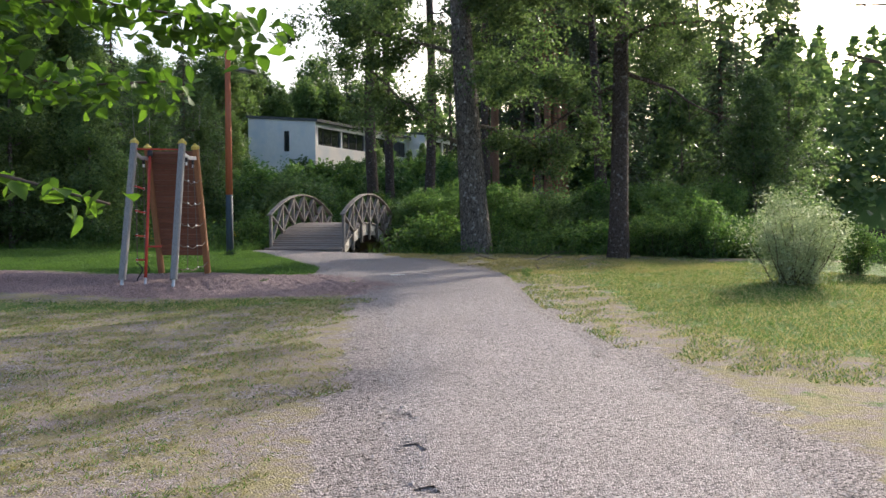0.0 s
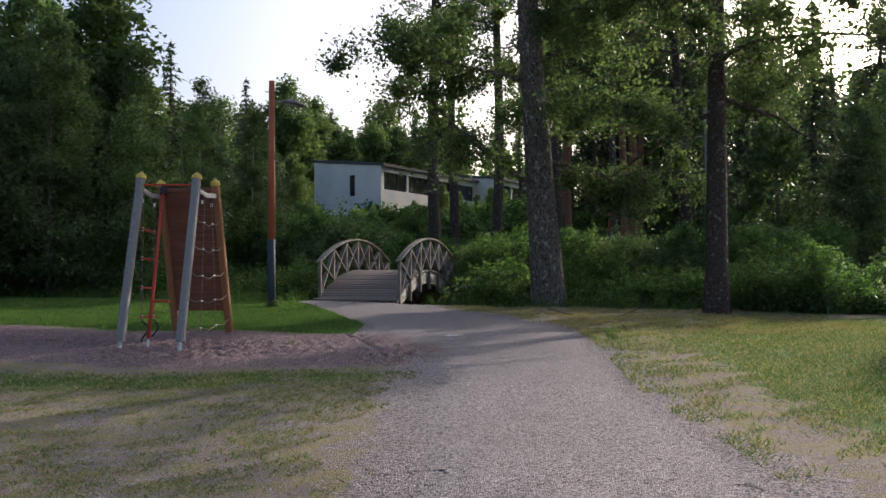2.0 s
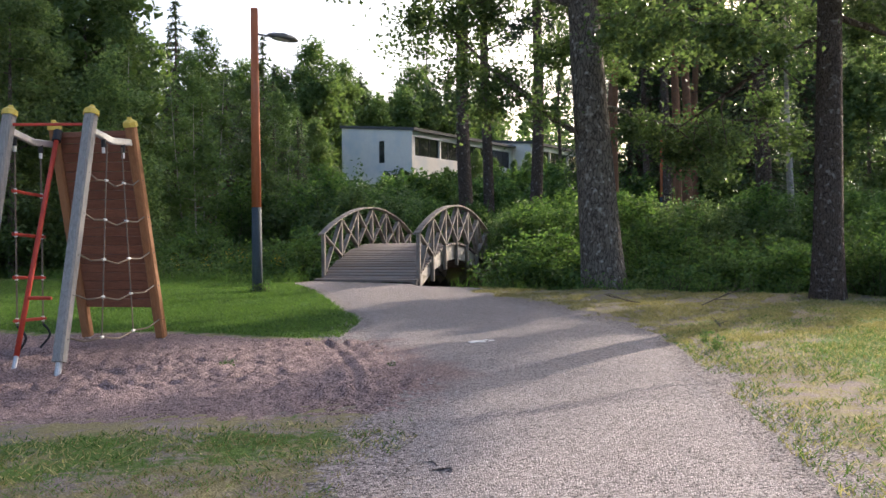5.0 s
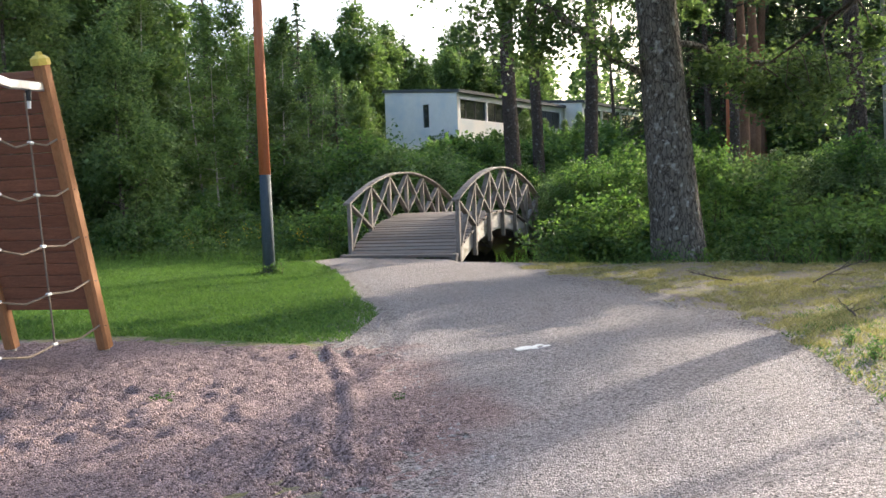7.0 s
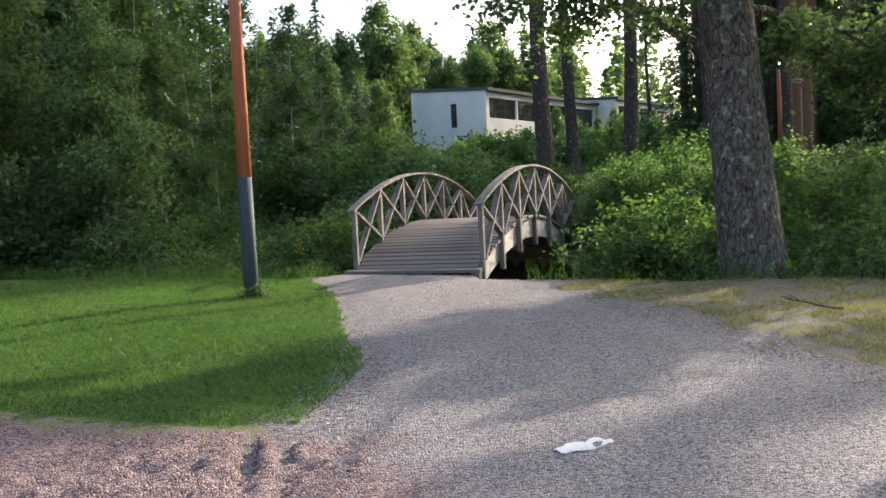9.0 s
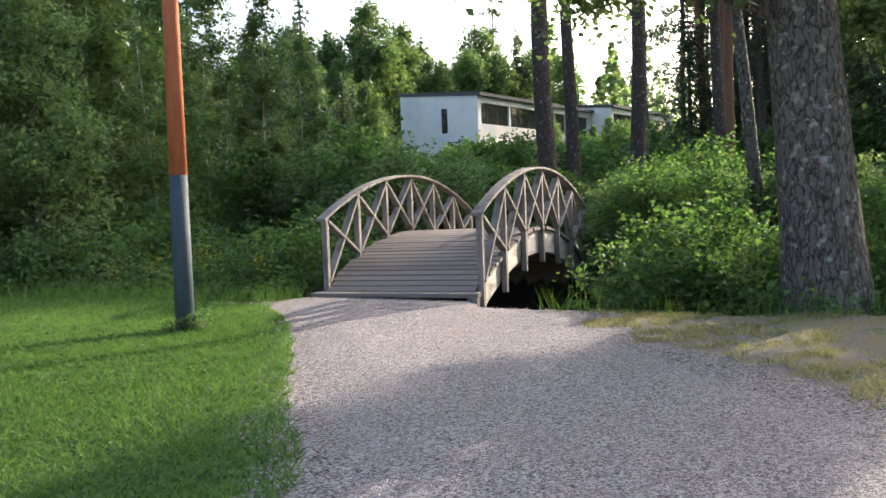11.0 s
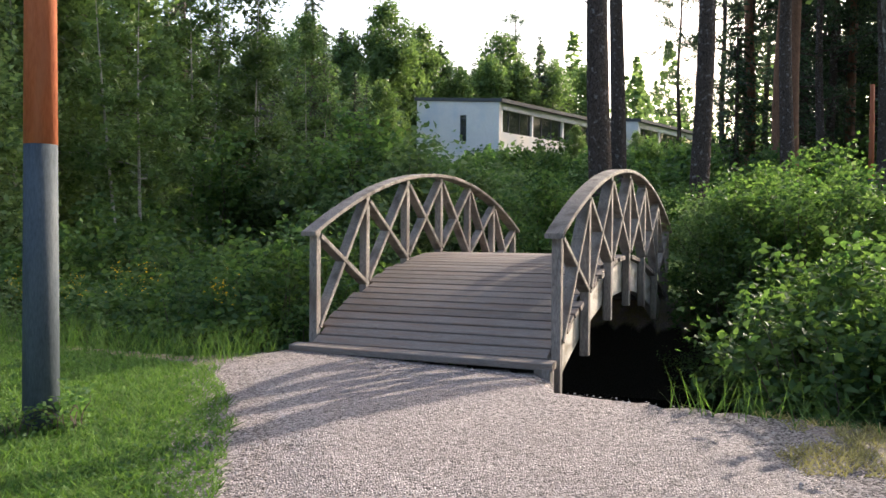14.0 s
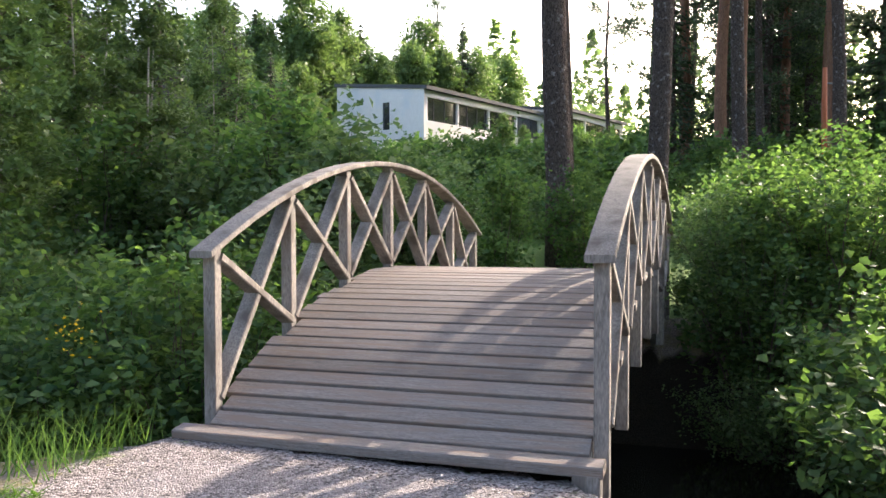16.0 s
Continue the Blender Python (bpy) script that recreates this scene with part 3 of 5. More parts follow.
def build_bridge():
    """Local x across (0 to the width), y along the span, z up from the world's zero."""
    b = thing("footbridge", pose(BX, BY, 0, 0, 0, -math.degrees(BA)), "arched wooden footbridge with grey weathered planks and crossed rails", "bridge")
    n, pitch = 45, (BRIDGE_L + 0.26) / 45
    rng = random.Random(4)
    long_planks, short_planks = [], []
    w = pitch - 0.013
    for k in range(4):
        long_planks.append(Shape().beam((-0.06 - 0.012 * k, 0, 0), (BRIDGE_W + 0.055 + 0.012 * k, 0, 0.002 * (k - 1)), w, 0.05, chamfer=0.0045).mesh("plank", OLD_WOOD))
        short_planks.append(Shape().beam((0.004, 0, 0), (BRIDGE_W - 0.004, 0, 0.002 * (k - 1)), w, 0.05, chamfer=0.0045).mesh("plank", OLD_WOOD))
    for i in range(n):
        s = -0.13 + (i + 0.5) * pitch
        at_post = min(abs(s - j * BAY) for j in range(7)) < 0.05 + pitch / 2
        ob = part("plank", (short_planks if at_post else long_planks)[rng.randrange(4)], None, b)
        slope = math.degrees(math.atan((deck_z(s + 0.05) - deck_z(s - 0.05)) / 0.1))
        ob.matrix_basis = pose(0, s, deck_z(s) - 0.027 + rng.uniform(-0.0015, 0.0015), slope + rng.uniform(-0.35, 0.35), 0, rng.uniform(-0.1, 0.1))
    part("sill_board", Shape().beam((-0.17, -0.212, 0.818), (BRIDGE_W + 0.09, -0.212, 0.81), 0.14, 0.065, (0, -0.12, 1)), OLD_WOOD, b, "worn flat threshold board")
    for x in (-0.02, BRIDGE_W + 0.0):
        part("sill_block", Shape().beam((x, -0.22, 0.2), (x, -0.22, 0.783), 0.15, 0.13, (0, 1, 0)), RAIL_WOOD, b)
    for x in (0.052, BRIDGE_W / 2, BRIDGE_W - 0.052):
        st = Shape()
        ss = np.linspace(-0.12, BRIDGE_L + 0.12, 25)
        st.loft([[(x - 0.05, s, deck_z(s) - 0.06), (x + 0.05, s, deck_z(s) - 0.06), (x + 0.05, s, deck_z(s) - 0.45), (x - 0.05, s, deck_z(s) - 0.45)] for s in ss])
        part("stringer", st, STRINGER, b, "pale arched side beam")
    for s in (0.02, BRIDGE_L - 0.02):
        part("abutment", Shape().beam((0.12, s, 0.0), (BRIDGE_W - 0.12, s, 0.0), 0.3, 1.0), CONCRETE, b, "concrete abutment")
    t = 0.1
    for side, x in ((-1, -t / 2), (1, BRIDGE_W + t / 2)):
        inner = -side
        for i in range(7):
            s = i * BAY
            part("rail_post", Shape().beam((x, s, deck_z(s) - 0.62), (x, s, rail_z(s) - 0.012), 0.088, 0.088, (0, 1, 0)), RAIL_WOOD, b)
            if i < 6:
                a, c = s + 0.03, s + BAY - 0.03
                part("brace", Shape().beam((x + inner * 0.003, a, rail_z(a) - 0.07), (x + inner * 0.003, c, deck_z(c) + 0.05), 0.115, 0.055, (0, 1, 0.3)), RAIL_WOOD, b)
                part("brace", Shape().beam((x - inner * 0.004, a, deck_z(a) + 0.05), (x - inner * 0.004, c, rail_z(c) - 0.07), 0.115, 0.055, (0, 1, 0.3)), RAIL_WOOD, b)
        cap = Shape()
        ss = np.linspace(-0.13, BRIDGE_L + 0.13, 24)
        c, w, h = 0.008, 0.085, 0.045
        cap.loft([[(x + i, s, rail_z(s) + j) for i, j in ((w, c), (w, h - c), (w - c, h), (c - w, h), (-w, h - c), (-w, c), (c - w, 0), (w - c, 0))] for s in ss])
        part("handrail", cap, RAIL_WOOD, b, "curved handrail board")
    return b


build_bridge()


# ---- the climbing frame ----
def build_climbing_frame():
    """Local x from the ladder side to the net side, y from the front posts to the back posts."""
    gx, gy = 0.30, 15.92
    turn = -21.5
    f = thing("climbing_frame", pose(gx, gy, 0, 0, 0, turn), "A-shaped wooden climbing frame with boards, net and red ladder on sand", "climbing frame")
    inv = pose(gx, gy, 0, 0, 0, turn).inverted()

    def local(x, y, z):
        return inv @ Vector((x, y, z))

    feet = {"a": (local(-0.13, 16.14, 0.45), local(0.13, 16.65, 3.11)), "b": (local(0.74, 15.76, 0.45), local(0.97, 16.42, 3.10)),
            "c": (local(1.53, 17.82, 0.46), local(1.26, 17.19, 3.09)), "d": (local(0.64, 18.10, 0.47), local(0.38, 17.56, 3.09))}
    for key, (lo, hi) in feet.items():
        d = (hi - lo).normalized()
        mat, name = (GREY_POST, "silver-grey laminated post") if key in "ab" else (BROWN_POST, "brown-stained laminated post")
        post = part("post", Shape().beam(lo + d * 0.14, hi, 0.115, 0.115, (0, 1, 0), 0.02), mat, f, name)
        part("steel_foot", Shape().tube([lo - d * 0.15, lo + d * 0.15], 0.032, 10), GALV, post, "galvanised steel foot")
        part("end_cap", Shape().tube([hi - d * 0.02, hi + d * 0.035, hi + d * 0.06], [0.082, 0.078, 0.045], 8).tube([hi + d * 0.05, hi + d * 0.09], [0.035, 0.025], 8), YELLOW, post, "yellow plastic post cap")

    def on(key, k):
        return feet[key][0].lerp(feet[key][1], k)

    # the boarded back wall
    n = 19
    for i in range(n):
        k0, k1 = 0.19 + 0.78 * i / n, 0.19 + 0.78 * (i + 1) / n
        a, b = on("d", (k0 + k1) / 2), on("c", (k0 + k1) / 2)
        rise = (on("c", 1) - on("c", 0)).normalized()
        length = (on("c", k1) - on("c", k0)).length
        part("board", Shape().beam(a, b, 0.035, length - 0.006, rise, 0.006), PANEL, f)
    # crossbars at the top and the steel arms
    part("crossbar", Shape().beam(on("a", 0.955), on("b", 0.955), 0.026, 0.03), RED_PAINT, f, "red painted crossbar")
    part("crossbar", Shape().beam(on("d", 0.965), on("c", 0.965), 0.05, 0.07), PANEL, f)
    hangers = {}
    for p, q, ks in (("a", "d", (0.13, 0.64)), ("b", "c", (0.3, 0.75))):
        lo, hi = on(p, 0.935), on(q, 0.925)
        mid = lo.lerp(hi, 0.5) - Vector((0, 0, 0.05))
        arm = part("steel_arm", Shape().beam(lo, mid, 0.04, 0.075).beam(mid, hi, 0.04, 0.075), GALV, f, "galvanised steel arm")
        for k in ks:
            c = lo.lerp(hi, k) - Vector((0, 0, 0.06))
            part("shackle", Shape().tube([c, c - Vector((0, 0, 0.09))], 0.025, 8), BLACK, arm, "black rope shackle")
            part("clamp", Shape().tube([c - Vector((0, 0, 0.09)), c - Vector((0, 0, 0.15))], 0.018, 8), WHITE_CLAMP, arm)
            hangers.setdefault(p, []).append(c - Vector((0, 0, 0.15)))
    # climbing net on the side between post b and post c
    def knot(v, h):
        sag = -0.09 * math.sin(math.pi * v) * (1.0 if 0 < v < 1 else 0) - 0.04 * math.sin(3 * math.pi * v) ** 2
        return on("b", h).lerp(on("c", h), v) + Vector((0.03, 0, sag))

    heights = (0.14, 0.30, 0.45, 0.61, 0.77)
    for h in heights:
        pts = [knot(k / 12, h) for k in range(13)]
        part("net_rope", Shape().tube(pts, 0.0095, 6), ROPE, f)
        for v in (0.0, 0.33, 0.66, 1.0):
            c = knot(v, h)
            part("net_clamp", Shape().tube([c - Vector((0, 0.025, 0)), c + Vector((0, 0.025, 0.0))], 0.0145, 8), WHITE_CLAMP, f)
        for key in "bc":
            c = on(key, h)
            part("rope_collar", Shape().tube([c - Vector((0, 0, 0.02)), c + Vector((0.05, 0, 0.0))], 0.03, 8), BLACK, f)
    for v in (0.33, 0.66):
        part("net_rope", Shape().tube([knot(v, h) for h in (*heights, 0.92)], 0.008, 6), ROPE, f)
    # the slanting red pole, and the rope ladder that hangs from the steel arm behind it
    lo, hi = local(0.27, 16.05, 0.42), local(0.42, 17.46, 2.94)
    d = (hi - lo).normalized()
    pole = part("climbing_pole", Shape().tube([lo + d * 0.22, lo.lerp(hi, 0.5), hi], 0.027, 10), RED_PAINT, f, "slanting red painted pole", True)
    part("steel_foot", Shape().tube([lo - d * 0.1, lo + d * 0.23], 0.022, 8), GALV, pole)
    part("bracket", Shape().tube([hi - d * 0.02, hi + d * 0.12], 0.05, 10), BLACK, pole, "black clamp at the pole's head")
    one, two = hangers["a"]
    drop = Vector((0, 0, -1.0))
    ladder_foot = 1.86
    ladder = part("rope_ladder", Shape().tube([one, one + drop * ladder_foot], 0.009, 6).tube([two, two + drop * ladder_foot], 0.009, 6), ROPE, f, "rope ladder with red rungs")
    for k in (0.42, 0.88, 1.34, 1.80):
        p, q = one + drop * k, two + drop * k
        out = (q - p).normalized() * 0.05
        part("rung", Shape().tube([p - out, q + out], 0.019, 8), RED_PAINT, ladder)
        for c in (p, q):
            part("rung_clip", Shape().tube([c + drop * 0.03, c - drop * 0.03], 0.016, 6), WHITE_CLAMP, ladder)
    for i, top in enumerate((one, two)):
        base = top + drop * ladder_foot
        foot = Vector((base.x + 0.10 - 0.06 * i, base.y - 0.06, 0.42))
        pts = [base.lerp(foot, k / 10) + Vector((0.07 * math.sin(2 * math.pi * k / 10), 0.03 * math.sin(math.pi * k / 10), 0)) for k in range(11)]
        part("hose", Shape().tube(pts, 0.013, 6), BLACK, ladder, "black flexible rope guard")
    side = (feet["b"][0] - feet["a"][0]).normalized()
    c = lo.lerp(hi, 0.30)
    part("rung", Shape().tube([c - side * 0.02, c + side * 0.28], 0.019, 8), RED_PAINT, pole)
    return f


build_climbing_frame()


# ---- street lamps ----
def build_street_lamp(x, y, height, split, arm_turn):
    z = floor_at(x, y)
    p = thing("street_lamp", pose(x, y, z), "wooden lamp post painted orange above and dark slate below", "street lamp", "park lamps")
    part("lower_post", Shape().tube([(0, 0, -0.3), (0.0, 0, 0.9), (0, 0, split)], [0.112, 0.106, 0.10], 16), SLATE_POST, p, "dark slate painted foot", True)
    part("upper_post", Shape().tube([(0, 0, split - 0.0), (0, 0, height * 0.6), (0, 0, height)], [0.101, 0.09, 0.075], 16), ORANGE_POST, p, "faded orange painted shaft", True)
    c, s = math.cos(radians(arm_turn)), math.sin(radians(arm_turn))
    z0 = height - 0.52
    part("arm", Shape().tube([(0, 0, z0), (c * 0.25, s * 0.25, z0 + 0.0), (c * 0.5, s * 0.5, z0 + 0.03)], 0.024, 8), LAMP_GREY, p)
    rings = []
    for k, (d, w, h) in enumerate(((0.36, 0.05, 0.04), (0.48, 0.11, 0.08), (0.72, 0.17, 0.12), (1.0, 0.16, 0.10), (1.16, 0.07, 0.04))):
        rings.append([(c * d - s * w * math.cos(a), s * d + c * w * math.cos(a), z0 + 0.03 + h * math.sin(a) * (1.0 if math.sin(a) > 0 else 0.35)) for a in (2 * math.pi * i / 12 for i in range(12))])
    head = part("lamp_head", Shape().loft(rings), LAMP_GREY, p, "grey streetlight head", True)
    part("cover", Shape().loft([[(c * d - s * w * math.cos(a), s * d + c * w * math.cos(a), z0 - 0.005 + 0.02 * math.sin(a)) for a in (2 * math.pi * i / 10 for i in range(10))] for d, w in ((0.5, 0.06), (0.65, 0.11), (0.88, 0.09))]), LAMP_GLASS, head)
    return p


build_street_lamp(2.77, 25.05, 5.95, 1.78, 38)
build_street_lamp(23.9, 47.2, 5.0, 1.6, 0)


def build_globe_lamp(x, y, top):
    z = floor_at(x, y)
    p = thing("globe_lamp", pose(x, y, z), "slim post lamp with a white globe among the pines", "street lamp", "globe lamps")
    part("post", Shape().tube([(0, 0, -0.2), (0, 0, top - z - 0.3)], [0.05, 0.04], 8), GALV, p)
    g = Shape()
    g.loft([[(0.2 * math.sin(a) * math.cos(b), 0.2 * math.sin(a) * math.sin(b), top - z - 0.17 - 0.2 * math.cos(a)) for b in (2 * math.pi * j / 10 for j in range(10))] for a in (0.3, 0.8, 1.3, 1.8, 2.3, 2.85)])
    part("globe", g, LAMP_GLASS, p, "milky globe", True)


# ---- the row house on the hill ----
HA = radians(47.4)


def build_house(name, ox, oy, length, depth, base, front_top, back_top, bays, label):
    """Local x along the glazed front, y back into the house."""
    h = thing(name, pose(ox, oy, 0, 0, 0, 90 - 47.4), label, "house", "row houses")
    t = 0.3
    side = lambda x: [(x, 0, base), (x, depth, base), (x, depth, back_top), (x, 0, front_top)]
    # gable wall with a slit window opening
    w0, w1, zb, zt = 3.3, 4.0, front_top - 2.9, front_top - 0.75
    g = Shape()
    top = lambda y: front_top + (back_top - front_top) * y / depth
    for y0, y1, z0f, z1f in ((0, w0, lambda y: base, top), (w1, depth, lambda y: base, top), (w0, w1, lambda y: base, lambda y: zb), (w0, w1, lambda y: zt, top)):
        g.loft([[(x, y0, z0f(y0)), (x, y1, z0f(y1)), (x, y1, z1f(y1)), (x, y0, z1f(y0))] for x in (0, t)])
    part("wall", g, PLASTER, h, "white rendered gable wall")
    win = part("window", Shape().beam((0.12, (w0 + w1) / 2, zb), (0.12, (w0 + w1) / 2, zt), 0.04, w1 - w0, (0, 1, 0)), GLASS, h, "narrow dark slit window")
    part("frame", Shape().beam((0.08, w0 + 0.04, zb), (0.08, w0 + 0.04, zt), 0.06, 0.08, (0, 1, 0)).beam((0.08, w1 - 0.04, zb), (0.08, w1 - 0.04, zt), 0.06, 0.08, (0, 1, 0)), FELT, win)
    part("wall", Shape().loft([side(length - t), side(length)]), PLASTER, h)
    part("wall", Shape().loft([[(x, depth - t, base), (x, depth, base), (x, depth, back_top), (x, depth - t, back_top)] for x in (t, length - t)]), PLASTER, h)
    # parapet walls below the windows, piers between bays, fascia
    bay = length / bays
    sill, head = front_top - 2.35, front_top - 0.55
    part("wall", Shape().beam((t, 0.15, (base + sill) / 2), (length - t, 0.15, (base + sill) / 2), 0.3, sill - base, chamfer=0.01), PLASTER, h)
    part("fascia", Shape().beam((t, 0.12, front_top - 0.3), (length - t, 0.12, front_top - 0.3), 0.24, 0.5), FRAME_WHITE, h, "white fascia band")
    for i in range(bays + 1):
        x = min(max(i * bay, t + 0.15), length - t - 0.15)
        part("pier", Shape().beam((x, 0.14, sill), (x, 0.14, head), 0.2, 0.2, (0, 1, 0)), FRAME_WHITE, h)
    for i in range(bays):
        a, b = i * bay + 0.11, (i + 1) * bay - 0.11
        wn_ = part("window", Shape().beam((a, 0.28, (sill + head) / 2), (b, 0.28, (sill + head) / 2), 0.03, head - sill), GLASS, h, "dark ribbon window")
        for k in (0.33, 0.66):
            x = a + (b - a) * k
            part("mullion", Shape().beam((x, 0.24, sill), (x, 0.24, head), 0.05, 0.06, (0, 1, 0)), FELT, wn_)
    rise = (back_top - front_top) / depth
    r = Shape()
    r.loft([[(x, -0.35, front_top - 0.35 * rise), (x, depth + 0.2, back_top + 0.2 * rise), (x, depth + 0.2, back_top + 0.2 * rise + 0.28), (x, -0.35, front_top - 0.35 * rise + 0.28)] for x in (-0.12, length + 0.12)])
    part("roof", r, FELT, h, "flat dark felt roof")
    return h


def along_house(s, off):
    e, n = (math.sin(HA), math.cos(HA)), (-math.cos(HA), math.sin(HA))
    return 18.07 + e[0] * s + n[0] * off, 84.97 + e[1] * s + n[1] * off


build_house("row_house", *along_house(0, 0), 19.5, 8.7, 5.0, 12.4, 13.3, 4, "white rendered row house with ribbon windows on the hill")
build_house("row_house", *along_house(19.6, -2.3), 14.5, 8.7, 5.0, 12.75, 13.6, 3, "white rendered row house set forward among pines")


# ---- trees ----
def limb(rng, a, direction, length, r0, r1, steps=5, bend=0.25, lift=0.0):
    pts, rad = [Vector(a)], [r0]
    d = Vector(direction).normalized()
    for i in range(steps):
        d = (d + Vector((rng.uniform(-bend, bend), rng.uniform(-bend, bend), rng.uniform(-bend, bend) + lift))).normalized()
        pts.append(pts[-1] + d * length / steps)
        rad.append(r0 + (r1 - r0) * (i + 1) / steps)
    return pts, rad


def build_broadleaf(name, label, seed, height, trunk_r, crown_base, spread, leaves, size, bark, leaf, group, lean=(0, 0), flare=1.5, hang=0.0, stems=1, top_r=0.25, fine=2, puffs=0.14, floor=0.4, fill=0.0, simple=False, clear_side=0.0, mixed=0.08):
    rng, nr = random.Random(seed), np.random.default_rng(seed)
    t = thing(name, Matrix.Identity(4), label, "tree", group)
    wood, twigs, tips = Shape(), Shape(), []
    for st in range(stems):
        off = Vector((rng.uniform(-0.4, 0.4), rng.uniform(-0.4, 0.4), 0)) if stems > 1 else Vector((0, 0, 0))
        pts, rad = [], []
        for i in range(15):
            k = (i / 14) ** 1.35
            pts.append(off * (1 + 2 * k) + Vector((lean[0] * k * height + 0.12 * math.sin(3 * k + seed), lean[1] * k * height + 0.12 * math.sin(2.3 * k + 2 * seed), -0.3 + k * (height * (0.85 if fill else 0.93) + 0.3))))
            rad.append(trunk_r * ((1 - k) ** 0.8 * (1 - top_r * 0.2) + 0.03) * (1 + (flare - 1) * math.exp(-k * height / (0.85 if trunk_r > 0.4 else 0.55))) / (1 if stems == 1 else 1.5))
        wood.tube(pts, rad, 18 if trunk_r > 0.3 else 9)
        n = (16 if fine > 1 else 12) if stems == 1 else 7
        for i in range(n):
            k = crown_base / height + ((0.80 if fill else 0.97) - crown_base / height) * ((i + rng.random() * 0.6) / n)
            j = min(int(k ** (1 / 1.35) * 14), 13)
            p = pts[j].lerp(pts[j + 1], rng.random())
            a = i * 2.4 + rng.uniform(-0.5, 0.5) + st * 1.3
            if clear_side and math.cos(a) < 0.15 and k * height < 5.0:
                continue
            rise = 0.12 + hang if clear_side and math.cos(a) < 0.15 else 0.0
            reach = spread * (1 - 0.75 * max(0, (k - 0.45) / 0.55) ** 1.5) * rng.uniform(0.7, 1.12)
            if fill:
                reach *= 0.65
            bp, br = limb(rng, p, (math.cos(a), math.sin(a), rng.uniform(0.0, 0.6) - hang + rise), reach, min(max(rad[j] * 0.38, 0.025), 0.07), 0.014, 6, 0.22, 0.02 - hang * 0.12)
            wood.tube(bp, br, 6, False)
            for m in range(2, 7):
                for _ in range(fine):
                    tp, tr = limb(rng, bp[m], (rng.uniform(-1, 1), rng.uniform(-1, 1), rng.uniform(-0.5, 0.7) - hang), reach * rng.uniform(0.16, 0.34), br[m] * 0.6, 0.008, 3, 0.35, -0.04 - hang * 0.15)
                    twigs.tube(tp, tr, 3, False)
                    tips += [tp[1], tp[2], tp[3], tp[3]]
    c = np.array([tuple(p) for p in tips])
    pick = nr.integers(0, len(c), leaves)
    puff = puffs * spread * nr.uniform(0.3, 1.25, len(c))
    centres = c[pick] + nr.normal(size=(leaves, 3)) * puff[pick][:, None] * np.array([1, 1, 0.75])
    if fill:
        lumps = 110
        k = nr.uniform(0.02, 1, lumps)
        reach = spread * np.minimum(1, 2.8 * k + 0.4) * (1 - k) ** 0.5
        a, q = nr.uniform(0, 6.283, lumps), reach * nr.uniform(0.3, 0.95, lumps)
        mid = np.stack([q * np.cos(a) + lean[0] * k * height, q * np.sin(a), crown_base + k * (height - crown_base)], 1)
        pick = nr.integers(0, lumps, int(leaves * fill))
        size_of = spread * 0.17 * nr.uniform(0.6, 1.25, lumps)
        ball = nr.normal(size=(len(pick), 3))
        ball /= np.linalg.norm(ball, axis=1)[:, None]
        ball *= (nr.random(len(pick)) ** 0.45 * size_of[pick] * 1.35)[:, None]
        centres = np.concatenate([centres[: int(leaves * (1 - fill))], mid[pick] + ball * np.array([1, 1, 0.85])])
    centres = centres[centres[:, 2] > floor + clear_side * (centres[:, 0] < 0.3)]
    part("trunk", wood, bark, t, smooth=True)
    tagged(part("twig_wood", twigs, TWIG, t), kind="stuff")
    part("crown", leaf_mesh("crown", leaf, centres, size, size * 0.72, nr, 0.6, droop=0.35, simple=simple, mixed=mixed), None, t, "uneven leafy crown")
    return t


def build_spruce(name, label, seed, height, radius, fronds, bare=0.08):
    rng, nr = random.Random(seed), np.random.default_rng(seed)
    t = thing(name, Matrix.Identity(4), label, "tree", "conifers")
    wood, cen, dirs = Shape(), [], []
    wood.tube([(0, 0, -0.3), (0, 0, height * 0.5), (0, 0, height)], [0.02 * height * 0.7, 0.012 * height * 0.7, 0.01], 9)
    layers = int(height * 2.6)
    for i in range(layers):
        k = bare + (1 - bare) * i / layers
        z = k * height
        reach = radius * (1 - k) ** 0.8 * rng.uniform(0.75, 1.1) + 0.1
        for j in range(7):
            a = rng.uniform(0, 6.283)
            r = reach * rng.uniform(0.65, 1.1)
            tip = Vector((math.cos(a) * r, math.sin(a) * r, z - r * rng.uniform(0.1, 0.4)))
            wood.tube([(0, 0, z), tip], [0.03, 0.008], 3, False)
            m = max(3, int(fronds * (r / radius)))
            for q in range(m):
                v = rng.uniform(0.15, 1.05)
                p = Vector((0, 0, z)).lerp(tip, v)
                cen.append((p.x + rng.gauss(0, 0.07 * r), p.y + rng.gauss(0, 0.07 * r), p.z + rng.gauss(-0.05, 0.08)))
                dirs.append((math.cos(a + rng.uniform(-0.9, 0.9)), math.sin(a + rng.uniform(-0.9, 0.9)), rng.uniform(-0.8, 0.1)))
    part("trunk", wood, PINE_BARK, t, smooth=True)
    part("crown", leaf_mesh("crown", NEEDLE, np.array(cen), 0.38, 0.14, nr, along=dirs, simple=True), None, t, "dark needled boughs")
    return t


